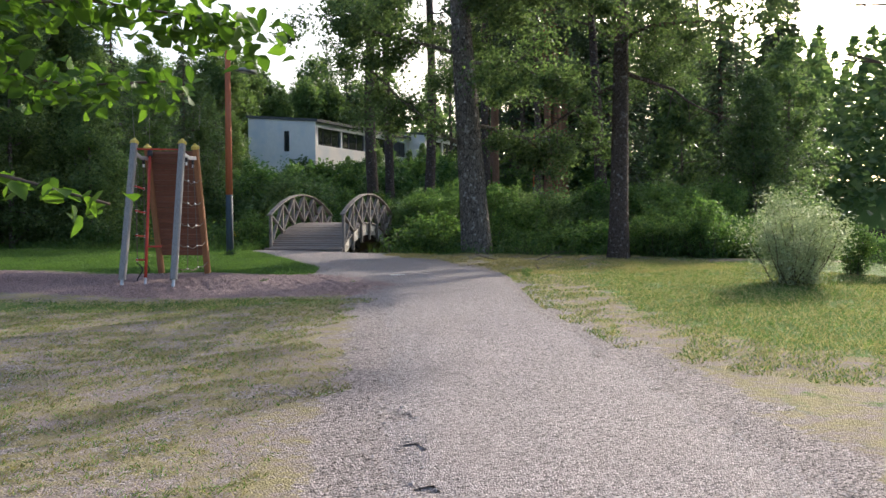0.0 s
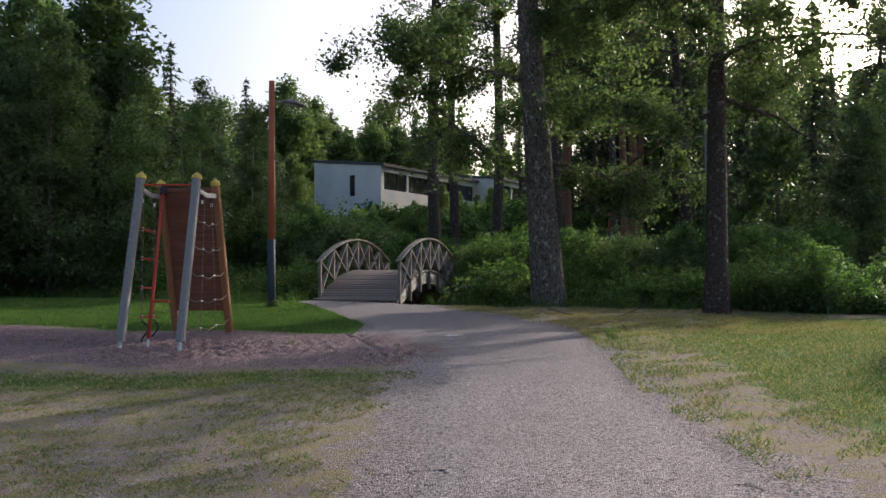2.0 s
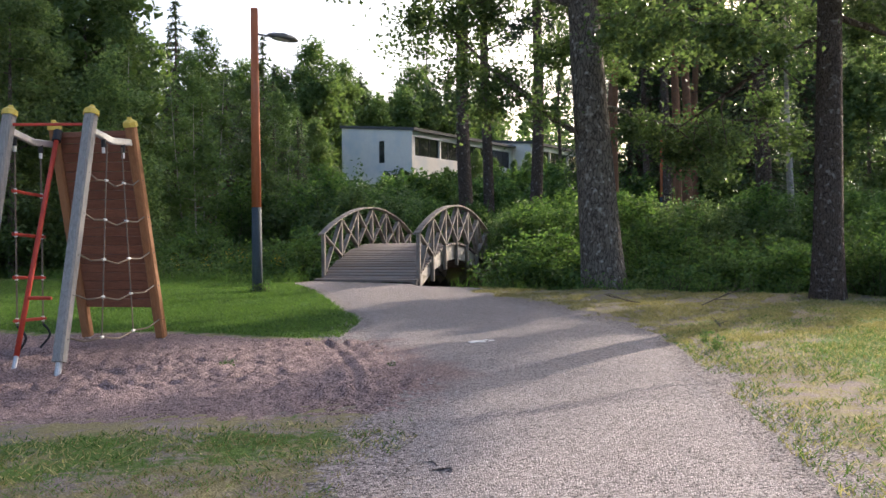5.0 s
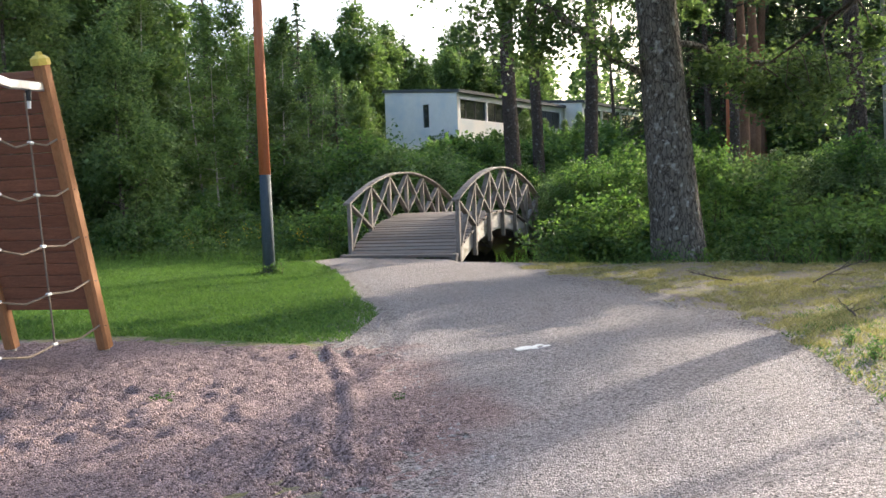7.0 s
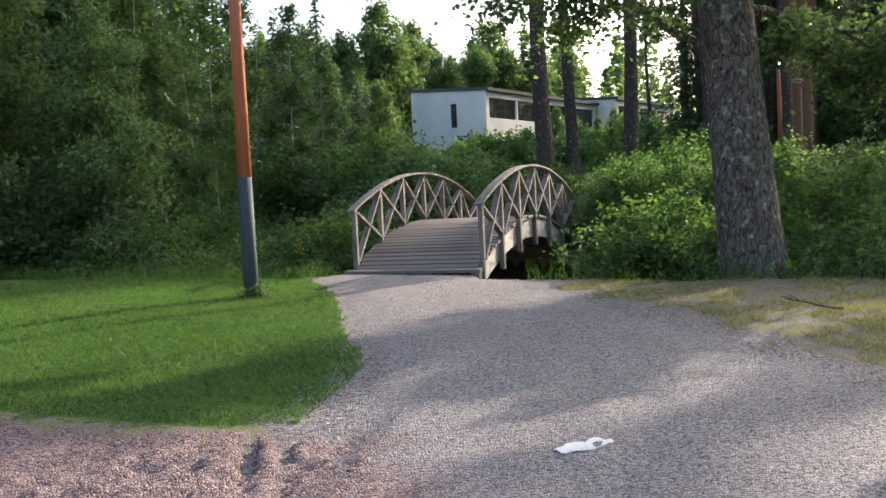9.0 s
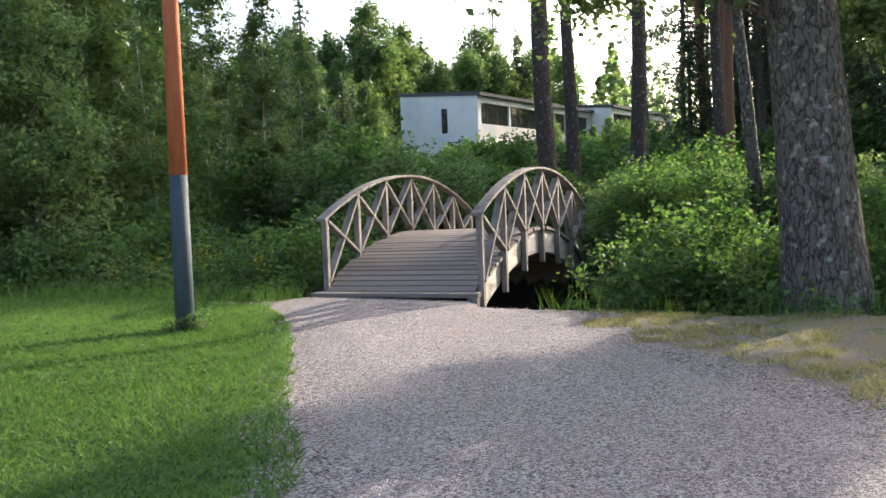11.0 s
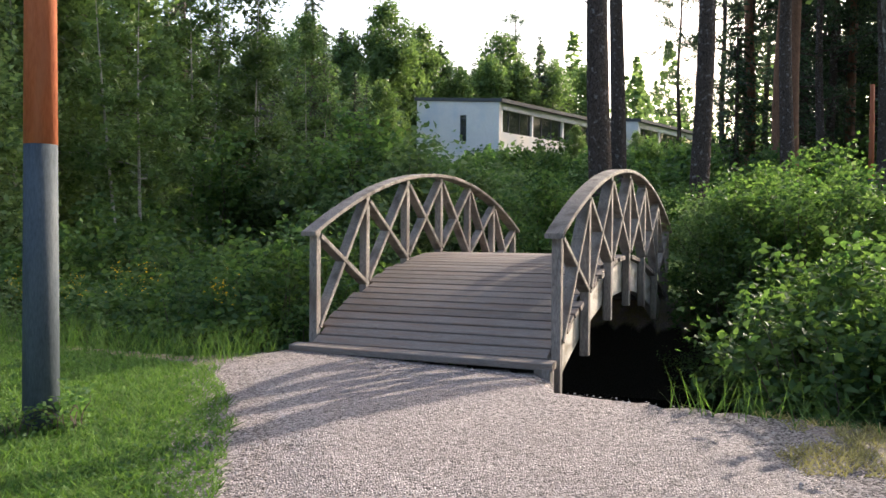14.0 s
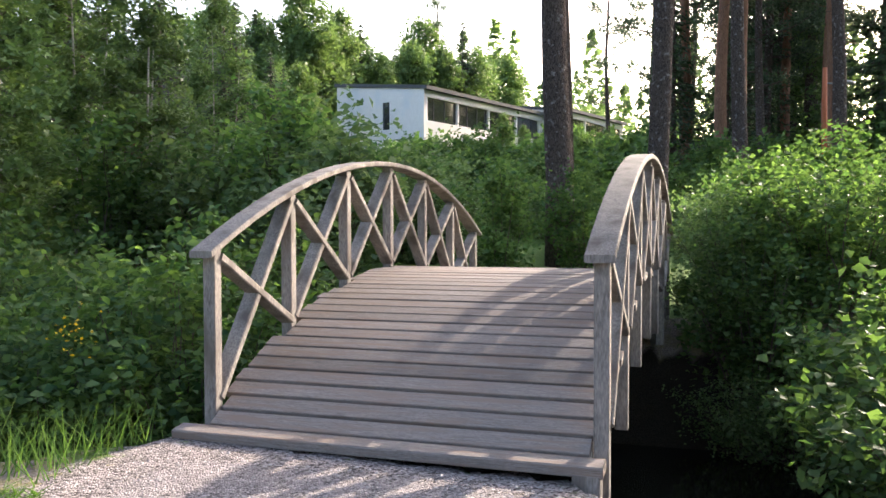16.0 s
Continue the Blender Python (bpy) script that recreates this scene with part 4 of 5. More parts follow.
def build_pine(name, label, seed, height, trunk_r, crown_base, spread, tufts, bark):
    rng, nr = random.Random(seed), np.random.default_rng(seed)
    t = thing(name, Matrix.Identity(4), label, "tree", "pines")
    wood, tips = Shape(), []
    pts = [Vector((0.1 * math.sin(i * 0.9 + seed), 0.1 * math.sin(i * 0.7 + 2 * seed), -0.3 + i * height / 12)) for i in range(13)]
    rad = [trunk_r * (1 - 0.75 * i / 12) * (1.25 if i == 0 else 1) for i in range(13)]
    wood.tube(pts, rad, 14)
    for i in range(22):
        k = crown_base / height + (1 - crown_base / height) * (i + rng.random()) / 22
        j = min(int(k * 12), 11)
        p = pts[j].lerp(pts[j + 1], k * 12 - j if k < 1 else 0.9)
        a = rng.uniform(0, 6.283)
        reach = spread * (1.05 - 0.6 * k) * rng.uniform(0.5, 1.2)
        bp, br = limb(rng, p, (math.cos(a), math.sin(a), rng.uniform(-0.25, 0.35)), reach, rad[j] * 0.3, 0.015, 5, 0.3, 0.05)
        wood.tube(bp, br, 5, False)
        for m in (2, 3, 4, 5, 5):
            for _ in range(3):
                tips.append(tuple(bp[m] + Vector((rng.gauss(0, 0.35), rng.gauss(0, 0.35), rng.gauss(0.12, 0.2)))))
    for i in range(8):
        p = pts[3 + i // 2]
        a = rng.uniform(0, 6.283)
        bp, br = limb(rng, p, (math.cos(a), math.sin(a), rng.uniform(-0.3, 0.3)), rng.uniform(0.3, 1.1), 0.025, 0.006, 3, 0.3)
        wood.tube(bp, br, 4, False)
    c = np.array(tips)
    pick = nr.integers(0, len(c), tufts)
    cen = c[pick] + nr.normal(size=(tufts, 3)) * np.array([0.26, 0.26, 0.16])
    out = cen - c[pick]
    out[:, 2] += 0.1
    part("trunk", wood, bark, t, smooth=True)
    part("crown", leaf_mesh("crown", PINE_NEEDLE, cen, 0.27, 0.10, nr, along=out / (np.linalg.norm(out, axis=1)[:, None] + 1e-6), simple=True), None, t, "dark clumped needle crown")
    return t


def build_bush(name, label, seed, height, radius, leaves, size, leaf, group, slim=0.8, stalks=26, simple=False):
    rng, nr = random.Random(seed), np.random.default_rng(seed)
    t = thing(name, Matrix.Identity(4), label, "bush", group)
    wood, tips = Shape(), []
    for i in range(stalks):
        a, k = rng.uniform(0, 6.283), rng.random() ** 0.6
        top = Vector((math.cos(a) * radius * k, math.sin(a) * radius * k, height * rng.uniform(0.55, 1.0) * (1 - 0.35 * k * k)))
        base = Vector((math.cos(a) * radius * k * 0.3, math.sin(a) * radius * k * 0.3, -0.15))
        pts = [base.lerp(top, q / 5) + Vector((rng.gauss(0, 0.03), rng.gauss(0, 0.03), 0.12 * height * math.sin(q / 5 * 3.14) * 0.3)) for q in range(6)]
        wood.tube(pts, [0.016, 0.013, 0.011, 0.008, 0.006, 0.004], 3, False)
        for q in range(1, 6):
            for _ in range(3):
                tips.append(tuple(pts[q] + Vector((rng.gauss(0, 0.17), rng.gauss(0, 0.17), rng.gauss(0, 0.1))) * radius * 0.9))
        tips += [tuple(pts[5])] * 2
    c = np.array(tips)
    pick = nr.integers(0, len(c), leaves)
    cen = c[pick] + nr.normal(size=(leaves, 3)) * 0.09 * radius
    cen = cen[cen[:, 2] > 0.02]
    tagged(part("stem_wood", wood, TWIG, t), kind="stuff")
    part("foliage", leaf_mesh("foliage", leaf, cen, size, size * slim, nr, 0.45, droop=0.15, simple=simple, mixed=0.0), None, t)
    return t


used = {}


def put(ob, x, y, scale=1.0, turn=0.0, sink=0.0, squash=1.0, label=""):
    """Stand a tree or bush at x, y: the first call places it, later ones copy it."""
    m = pose(x, y, floor_at(x, y) - sink, 0, 0, turn) @ Matrix.Diagonal((scale, scale, scale * squash, 1))
    if ob not in used:
        used[ob] = (scale, squash)
        ob.matrix_basis = m
        return ob
    s0, q0 = used[ob]
    m = pose(x, y, floor_at(x, y) - sink, 0, 0, turn) @ Matrix.Diagonal((scale / s0, scale / s0, scale * squash / (s0 * q0), 1))
    o = copy_thing(ob, m)
    return tagged(o, label) if label else o


# the large alder beside the path and the trees near it
alder = build_broadleaf("alder_tree", "huge old tree with deeply cracked grey bark", 11, 21, 0.50, 5.6, 5.6, 98000, 0.125, BARK, LEAF_OAK, "waterside trees", (-0.075, 0.02), 2.1, 0.32, floor=3.2, clear_side=0.5, mixed=0.0, puffs=0.062)
put(alder, 10.5, 24.2, 1.0, 0)
alder2 = build_broadleaf("alder_tree", "straight tall tree with smooth brown trunk at the lawn edge", 12, 20, 0.29, 5.0, 5.0, 74000, 0.12, PINE_BARK, LEAF_OAK, "waterside trees", (0.004, 0.0), 1.4, 0.34, floor=5.4, mixed=0.0, puffs=0.068)
put(alder2, 13.05, 20.55, 1.0, 0)
lean_tree = build_broadleaf("alder_tree", "slender leaning grey trunk in the thicket", 13, 11, 0.15, 8.5, 1.0, 1200, 0.12, BARK, LEAF_OAK, "waterside trees", (-0.075, 0.03), 1.2)
put(lean_tree, 13.2, 30.9, 1.12)
dark_tree = build_broadleaf("alder_tree", "dark leaning trunk with thin foliage at the wood's edge", 14, 15, 0.30, 9.0, 2.0, 2600, 0.14, PINE_BARK, LEAF_OAK, "waterside trees", (-0.05, 0.0), 1.3, 0.2, floor=5.5)
put(dark_tree, 18.3, 30.1)
pale_birch = build_broadleaf("birch_tree", "old birch with a white blotched trunk behind the bushes", 15, 10, 0.14, 5.0, 1.3, 2600, 0.11, BIRCH_BARK, LEAF_BIRCH, "waterside trees", (0.01, 0.0), 1.2, 0.3, floor=3.6)
put(pale_birch, 19.5, 30.6)

tall_pine = build_pine("pine_tree", "tall dark pine with grey flaking bark across the ditch", 21, 25, 0.30, 10.0, 3.2, 11000, PINE_BARK)
put(tall_pine, 10.95, 38.7)
put(tall_pine, 14.1, 46.4, 0.95, 80)
put(tall_pine, 15.3, 42.5, 1.0, 200)
red_pine = build_pine("pine_tree", "tall pine with orange upper bark on the slope", 22, 26, 0.27, 9.5, 3.4, 12000, RED_BARK)
for x, y, s, a in ((24.3, 54.0, 1.05, 0), (22.6, 50.0, 0.95, 60), (26.0, 49.5, 1.0, 140), (28.0, 52.0, 1.1, 200), (31.0, 56.0, 1.0, 20), (33.0, 62.0, 1.05, 300), (37.0, 58.0, 1.0, 90), (27.0, 62.0, 1.1, 170)):
    put(red_pine, x, y, s, a)
for x, y, s, a in ((20.5, 47.0, 0.9, 30), (23.6, 46.2, 0.85, 100), (30.0, 62.0, 1.0, 10), (36.0, 64.0, 1.0, 250), (34.0, 68.0, 1.0, 33)):
    put(tall_pine, x, y, s, a)

wood_a = build_broadleaf("woodland_tree", "dense green broadleaf tree at the wood's edge", 31, 11, 0.14, 0.5, 3.0, 21000, 0.165, BARK, LEAF_WOOD, "woodland trees", fill=0.6, mixed=0.0)
wood_b = build_broadleaf("woodland_tree", "tall green broadleaf tree in the wood", 32, 13, 0.15, 0.6, 2.8, 21000, 0.165, BARK, LEAF_WOOD, "woodland trees", fill=0.6, mixed=0.0)
far_a = build_broadleaf("woodland_tree", "green broadleaf tree deeper in the wood", 35, 12, 0.14, 0.5, 3.1, 11000, 0.25, BARK, LEAF_WOOD, "woodland trees", fine=1, fill=0.75, simple=True)
far_b = build_broadleaf("woodland_tree", "rounded light green tree on the hillside", 36, 10.5, 0.14, 0.5, 3.5, 11000, 0.24, BARK, LEAF_BIRCH, "woodland trees", fine=1, fill=0.75, simple=True)
hill_tree = build_broadleaf("woodland_tree", "rounded green tree on the hilltop", 37, 11, 0.14, 0.4, 3.7, 9000, 0.29, BARK, LEAF_BIRCH, "woodland trees", fine=1, fill=0.9, simple=True, mixed=0.0)
birch = build_broadleaf("birch_tree", "slim pale-stemmed birch with light green leaves", 33, 12, 0.10, 1.0, 2.1, 12500, 0.155, BIRCH_BARK, LEAF_BIRCH, "woodland trees", stems=2, fill=0.5, simple=True)
spruce = build_spruce("spruce_tree", "dark pointed spruce above the wood", 34, 14, 3.1, 36)

low_pine = build_pine("pine_tree", "spreading pine with dark low boughs on the slope", 24, 21, 0.26, 5.5, 4.2, 7500, PINE_BARK)

rs = random.Random(8)


def shades_bridge(x, y):
    """True where a tall tree would stand between the sun and the bridge."""
    px, py = x - 7.5, y - 27.0
    ahead, aside = px * SUN_DIR.x + py * SUN_DIR.y, px * SUN_DIR.y - py * SUN_DIR.x
    return 3 < ahead < 60 and -6 < aside < 6


for x, y, s in ((-9.5, 29.5, 1.0), (-6.5, 31.5, 0.95), (-3.8, 32.6, 0.9), (-1.2, 33.2, 0.75), (-12.5, 27.0, 1.1), (-8.0, 34.5, 1.1), (-4.5, 36.0, 1.0), (-11.5, 32.5, 1.15), (-15.0, 30.0, 1.1), (-13.0, 37.0, 1.2), (-17.0, 24.0, 1.1), (-10.0, 25.5, 0.8), (-14.0, 22.0, 1.0)):
    put(wood_a if rs.random() < 0.5 else wood_b, x, y, s * rs.uniform(0.95, 1.05), rs.uniform(0, 360), 0.2)
for x, y, s in ((0.8, 36.5, 0.72), (3.0, 38.5, 0.62), (-1.5, 38.0, 0.9), (-6.5, 40.0, 1.1), (1.0, 43.0, 0.8), (4.0, 45.0, 0.6), (-3.0, 44.0, 1.05)):
    put(birch, x, y, s, rs.uniform(0, 360), 0.1)
for x, y, s in ((-7.0, 42.0, 1.05), (-3.2, 46.0, 1.0), (-11.0, 42.0, 1.15), (-0.8, 52.0, 0.95), (3.8, 62.0, 0.9), (-6.0, 52.0, 1.1), (1.6, 56.0, 0.75), (-15.0, 44.0, 1.2)):
    put(spruce, x, y, s, rs.uniform(0, 360))
# deeper rows of the wood
for i in range(22):
    put((far_a, hill_tree)[i % 2], rs.uniform(-34, -2), rs.uniform(40, 56), rs.uniform(0.9, 1.25), rs.uniform(0, 360), 0.2)
for i in range(12):
    put((far_a, far_b)[i % 2], rs.uniform(-30, -17), rs.uniform(14, 38), rs.uniform(0.9, 1.2), rs.uniform(0, 360), 0.2)
# slope beside the house
for i in range(24):
    x, y = rs.uniform(-10, 12), rs.uniform(48, 84)
    if x > y * 0.215 - 7.0:
        continue
    put((hill_tree, far_b, spruce)[i % 3], x, y, rs.uniform(0.5, 0.75), rs.uniform(0, 360), 0.3)
# the wood behind the house
for i in range(64):
    x, y = along_house(-28 + i * 1.25, rs.uniform(12, 28))
    put((hill_tree, hill_tree, spruce, hill_tree)[i % 4], x, y, rs.uniform(0.95, 1.3), rs.uniform(0, 360), 0.3)
for i in range(15):
    x, y = along_house(-3 + i * 3.1, 13 + (i * 5) % 8)
    put((far_b, hill_tree, far_b, low_pine)[i % 4], x, y, (0.95 + 0.11 * (i * 3 % 7)) * (0.7 if i % 4 == 3 else 1.0), i * 77, 0.3)
# garden shrubs under the windows
for d, off, sc in ((1.5, -3.0, 0.30), (5.0, -4.0, 0.44), (6.8, -3.4, 0.36), (9.5, -3.5, 0.35), (12.5, -4.0, 0.33), (15.5, -4.2, 0.42), (18.2, -4.6, 0.40), (23.5, -6.0, 0.26), (27.5, -6.5, 0.30)):
    x, y = along_house(d, off)
    put(far_b, x, y, sc, d * 50, 0.2)
# the wood beyond the ditch, towards the lake
for i in range(44):
    x, y = rs.uniform(16, 52), rs.uniform(30, 66)
    if shades_bridge(x, y) or x * 0.8 - y * 0.6 > 4.6 or (x < 30 and y > 40):
        continue
    put((far_a, spruce, tall_pine, spruce)[i % 4], x, y, rs.uniform(0.8, 1.2), rs.uniform(0, 360), 0.2)
for x, y, s in ((40, 78, 1.0), (44, 72, 1.1), (36, 70, 1.0), (48, 66, 1.1), (52, 74, 1.2), (42, 62, 1.0), (46, 84, 1.1), (56, 66, 1.2)):
    put(spruce, x, y, s, rs.uniform(0, 360), 0.2)
    if not shades_bridge(x + 2.5, y - 3):
        put(tall_pine, x + 2.5, y - 3, s * 0.85, x * 40, 0.2)
big_spruce = build_spruce("spruce_tree", "large dark conifer on the lake shore", 41, 18, 4.0, 70, 0.12)
put(big_spruce, 33.5, 41.5, 0.85, 0)
put(big_spruce, 33.2, 36.4, 0.8, 120)
put(far_a, 23.5, 31.9, 0.7, 200)
for az, r, sc in ((24.5, 66, 0.8), (27.5, 58, 0.95), (30.0, 72, 1.1), (32.0, 56, 1.0), (34.0, 66, 1.1), (36.0, 54, 1.0), (38.5, 62, 1.1), (41.0, 55, 1.0), (44.0, 64, 1.1)):
    put(low_pine, 4.6 + math.sin(radians(az)) * r, 22.4 + math.cos(radians(az)) * r, sc, az * 31, 0.1)
shore = build_broadleaf("shore_tree", "greyish green broadleaf tree at the lake shore", 42, 11, 0.2, 0.6, 3.6, 11000, 0.235, BARK, LEAF_WOOD, "waterside trees", fill=0.6, simple=True)
put(shore, 29.4, 31.6, 0.8, 0)
put(shore, 26.0, 30.0, 0.62, 140)
for i in range(16):
    a, r = radians(rs.uniform(27, 44)), rs.uniform(36, 78)
    x, y = 4.6 + math.sin(a) * r, 22.4 + math.cos(a) * r
    if not shades_bridge(x, y):
        put((low_pine, spruce, low_pine)[i % 3], x, y, rs.uniform(0.9, 1.25) * (0.8 if i % 3 == 1 else 0.95), rs.uniform(0, 360), 0.2)


def build_far_woods():
    """The wood across the lake and round the horizon: one mass of boughs."""
    nr = np.random.default_rng(5)
    cen = []
    for i in range(700):
        a = radians(nr.uniform(-80, 170))
        r = nr.uniform(125, 190)
        x, y, h = math.sin(a) * r, math.cos(a) * r, nr.uniform(13, 21)
        k = nr.uniform(0.02, 1, 150)
        rad = 3.4 * (1 - k) ** 0.7 * nr.uniform(0.4, 1, 150)
        b = nr.uniform(0, 6.283, 150)
        cen.append(np.stack([x + rad * np.cos(b), y + rad * np.sin(b), floor_at(x, y) + 1.0 + k * h], 1))
    for i in range(260):
        a = radians(nr.uniform(36, 80))
        r = nr.uniform(78, 150)
        x, y, h = math.sin(a) * r, math.cos(a) * r, nr.uniform(0.11, 0.17) * r
        if floor_at(x, y) < 0.2:
            continue
        k = nr.uniform(0.02, 1, 170)
        rad = 4.5 * (1 - k) ** 0.6 * nr.uniform(0.4, 1, 170)
        b = nr.uniform(0, 6.283, 170)
        cen.append(np.stack([x + rad * np.cos(b), y + rad * np.sin(b), floor_at(x, y) + 1.0 + k * h], 1))
    return new("far_woods", leaf_mesh("far_woods", LEAF_WOOD, np.concatenate(cen), 1.25, 0.9, nr))


tagged(build_far_woods(), "dark distant woods across the lake", "woods", kind="stuff")

# ---- bushes ----
bush_a = build_bush("bush", "leafy green bush on the ditch bank", 51, 2.4, 1.25, 6400, 0.098, LEAF_BUSH, "ditch bushes")
bush_b = build_bush("bush", "tall bright green bush on the ditch bank", 52, 2.6, 1.1, 5600, 0.105, LEAF_BUSH, "ditch bushes")
bush_c = build_bush("bush", "low dense green bush on the ditch bank", 53, 1.7, 1.3, 5200, 0.075, LEAF_WOOD, "ditch bushes")
thick_a = build_bush("bush", "green thicket bush on the far bank", 54, 2.5, 1.3, 3600, 0.125, LEAF_BUSH, "thicket", stalks=12)
thick_b = build_bush("bush", "dense green thicket bush on the slope", 55, 2.2, 1.4, 3600, 0.125, LEAF_WOOD, "thicket", stalks=12)
slope_bush = build_bush("bush", "green scrub on the slope below the houses", 56, 2.4, 1.5, 2200, 0.2, LEAF_BUSH, "thicket", stalks=6, simple=True)
kinds = (bush_a, bush_b, bush_c)
thick = (thick_a, thick_b)


def bank(u, s):
    return BX + AN[0] * u + AX[0] * s, BY + AN[1] * u + AX[1] * s


for u, s, k, sc in ((4.95, 0.7, 0, 1.0), (5.6, -0.1, 2, 0.9), (5.6, 1.2, 1, 1.05), (6.6, 0.2, 0, 1.0), (7.4, 1.4, 1, 1.1), (8.0, 0.3, 2, 1.1), (8.8, 0.6, 0, 1.0), (9.8, 0.8, 0, 1.1), (10.8, 0.2, 1, 0.95), (11.8, 0.6, 0, 1.05), (12.8, 0.0, 2, 1.2), (13.8, 0.6, 1, 1.0), (15.0, 0.4, 0, 1.1), (16.5, 0.8, 1, 1.0), (4.95, 2.3, 1, 1.0), (5.0, 3.8, 0, 1.0), (6.2, 3.0, 0, 1.15), (8.4, 2.6, 1, 1.2), (10.4, 2.6, 0, 1.2), (12.6, 2.4, 1, 1.2), (14.6, 2.6, 0, 1.2),
                    (-1.4, 1.6, 1, 0.95), (-2.4, 0.9, 0, 0.9), (-3.4, 1.4, 0, 1.0), (-4.6, 1.0, 2, 1.1), (-5.6, 1.6, 1, 1.0), (-7.0, 1.2, 0, 1.1), (-8.4, 1.6, 1, 1.1), (-2.0, 3.0, 1, 1.1), (-4.0, 3.2, 0, 1.2), (-6.2, 3.4, 1, 1.2), (-9.0, 3.6, 0, 1.3), (-1.2, 4.6, 0, 1.0), (3.5, 5.4, 1, 0.8), (4.4, 6.0, 0, 0.9), (5.4, 5.0, 2, 1.1), (3.3, 6.6, 2, 0.8)):
    x, y = bank(u, s)
    put(kinds[k], x, y, sc * (0.97 if u > 4.4 else 1.0), rs.uniform(0, 360), -0.32 if s > 0.4 else 0.0)
for i in range(60):
    u, s = rs.uniform(-10, 16), rs.uniform(7.0, 24)
    if 0.2 < u < 2.6 and s < 9.5:
        continue
    x, y = bank(u, s)
    put(thick[i % 2], x, y, rs.uniform(0.95, 1.4) * (0.66 if u > -2.0 else 1.0), rs.uniform(0, 360))
for i in range(80):
    x, y = rs.uniform(2, 44), rs.uniform(48, 86)
    put(slope_bush, x, y, rs.uniform(1.0, 1.5), rs.uniform(0, 360), 0.3)
for i in range(34):
    u, s = rs.uniform(3.4, 18), rs.uniform(2.5, 11)
    x, y = bank(u, s)
    if x * 0.8 - y * 0.6 < 4.6 and (u > 4.7 or s > 6):
        put(kinds[i % 2] if u < 9 and s < 8 else thick[i % 2], x, y, rs.uniform(0.72, 0.95), rs.uniform(0, 360), -0.1)
for x, y, s in ((14.6, 20.9, 0.8), (15.8, 20.2, 0.9), (17.2, 19.6, 0.9), (18.5, 19.6, 1.0), (16.6, 22.0, 1.1), (19.0, 22.0, 1.2), (14.9, 14.0, 0.45), (15.5, 13.2, 0.5)):
    put(kinds[rs.randrange(2)], x, y, s, rs.uniform(0, 360))
for u, s, sc, a in ((3.35, 5.1, 0.55, 40), (3.3, 5.8, 0.6, 150), (4.0, 4.9, 0.65, 270)):
    x, y = bank(u, s)
    put(bush_c, x, y, sc, a, -0.1)
willow = build_bush("willow_shrub", "round silvery willow shrub alone on the lawn", 61, 1.65, 1.1, 16000, 0.08, LEAF_WILLOW, "lawn shrubs", 0.3, 40)
put(willow, 11.8, 12.5)


# ---- grass ----
def blades(name, mat, pts, height, width, rng, label, lean=0.5):
    n = len(pts)
    p = np.column_stack([pts, land(pts[:, 0], pts[:, 1]) - 0.005])
    a = rng.uniform(0, 6.283, n)
    h = height * rng.uniform(0.5, 1.25, n)
    d = rng.normal(size=(n, 2)) * lean
    w = np.stack([np.cos(a), np.sin(a), np.zeros(n)], 1) * width / 2
    tip = p + np.stack([d[:, 0] * h, d[:, 1] * h, h], 1)
    v = np.stack([p - w, p + w, tip], 1).reshape(-1, 3)
    ob = new(name, quick_mesh(name, mat, v, np.arange(3 * n).reshape(-1, 3)))
    return tagged(ob, label, "grass", kind="stuff")


def scatter(rng, n, x0, x1, y0, y1, weight):
    x, y = rng.uniform(x0, x1, n), rng.uniform(y0, y1, n)
    keep = rng.random(n) < weight(x, y)
    return np.column_stack([x[keep], y[keep]])


gr = np.random.default_rng(77)


WAVES = np.random.default_rng(9).normal(size=(14, 2))
PHASES = np.random.default_rng(10).uniform(0, 6.283, 14)


def patch(x, y, f):
    """Uneven spots between 0 and 1, about 1/f across."""
    v = sum(np.sin(f * (x * a + y * b * 1.3) + p) for (a, b), p in zip(WAVES, PHASES))
    return np.clip(0.5 + v / 9.0, 0, 1)


left_pts = scatter(gr, 270000, -6, 4.4, 17.8, 30, lambda x, y: (edge_distance(x, y, LAWN_LEFT) > 0.03 - 0.1 * patch(x, y, 5)) * np.clip(1.15 - 0.1 * np.hypot(x - 3.5, y - 23), 0.3, 1))
blades("lawn_grass", GRASS, left_pts, 0.055, 0.014, gr, "short green lawn grass beside the path", 0.9)
strip_pts = scatter(gr, 70000, -6, 4, 12, 16.5, lambda x, y: (edge_distance(x, y, STRIP) > -0.25 * patch(x, y, 4)) * patch(x, y, 3) * 1.2)
blades("grass_strip", GRASS, strip_pts[::3], 0.04, 0.012, gr, "thin strip of green grass beside the sand", 1.0)
blades("grass_strip", DRY_GRASS, strip_pts[1::3], 0.04, 0.012, gr, "thin strip of yellowish grass beside the sand", 1.0)
front_pts = scatter(gr, 380000, -5, 3.6, 1.5, 13.0, lambda x, y: (edge_distance(x, y, PATH) < 0.15 - 0.9 * patch(x, y, 3)) * np.clip(patch(x, y, 4.6) * patch(y, x, 16) * 5.0 - 0.8, 0.14, 1))
blades("patchy_grass", DRY_GRASS, front_pts[::2], 0.028, 0.011, gr, "sparse trampled dry grass on bare gritty soil", 1.3)
blades("patchy_grass", GRASS, front_pts[1::4], 0.028, 0.011, gr, "sparse trampled green grass on bare gritty soil", 1.3)
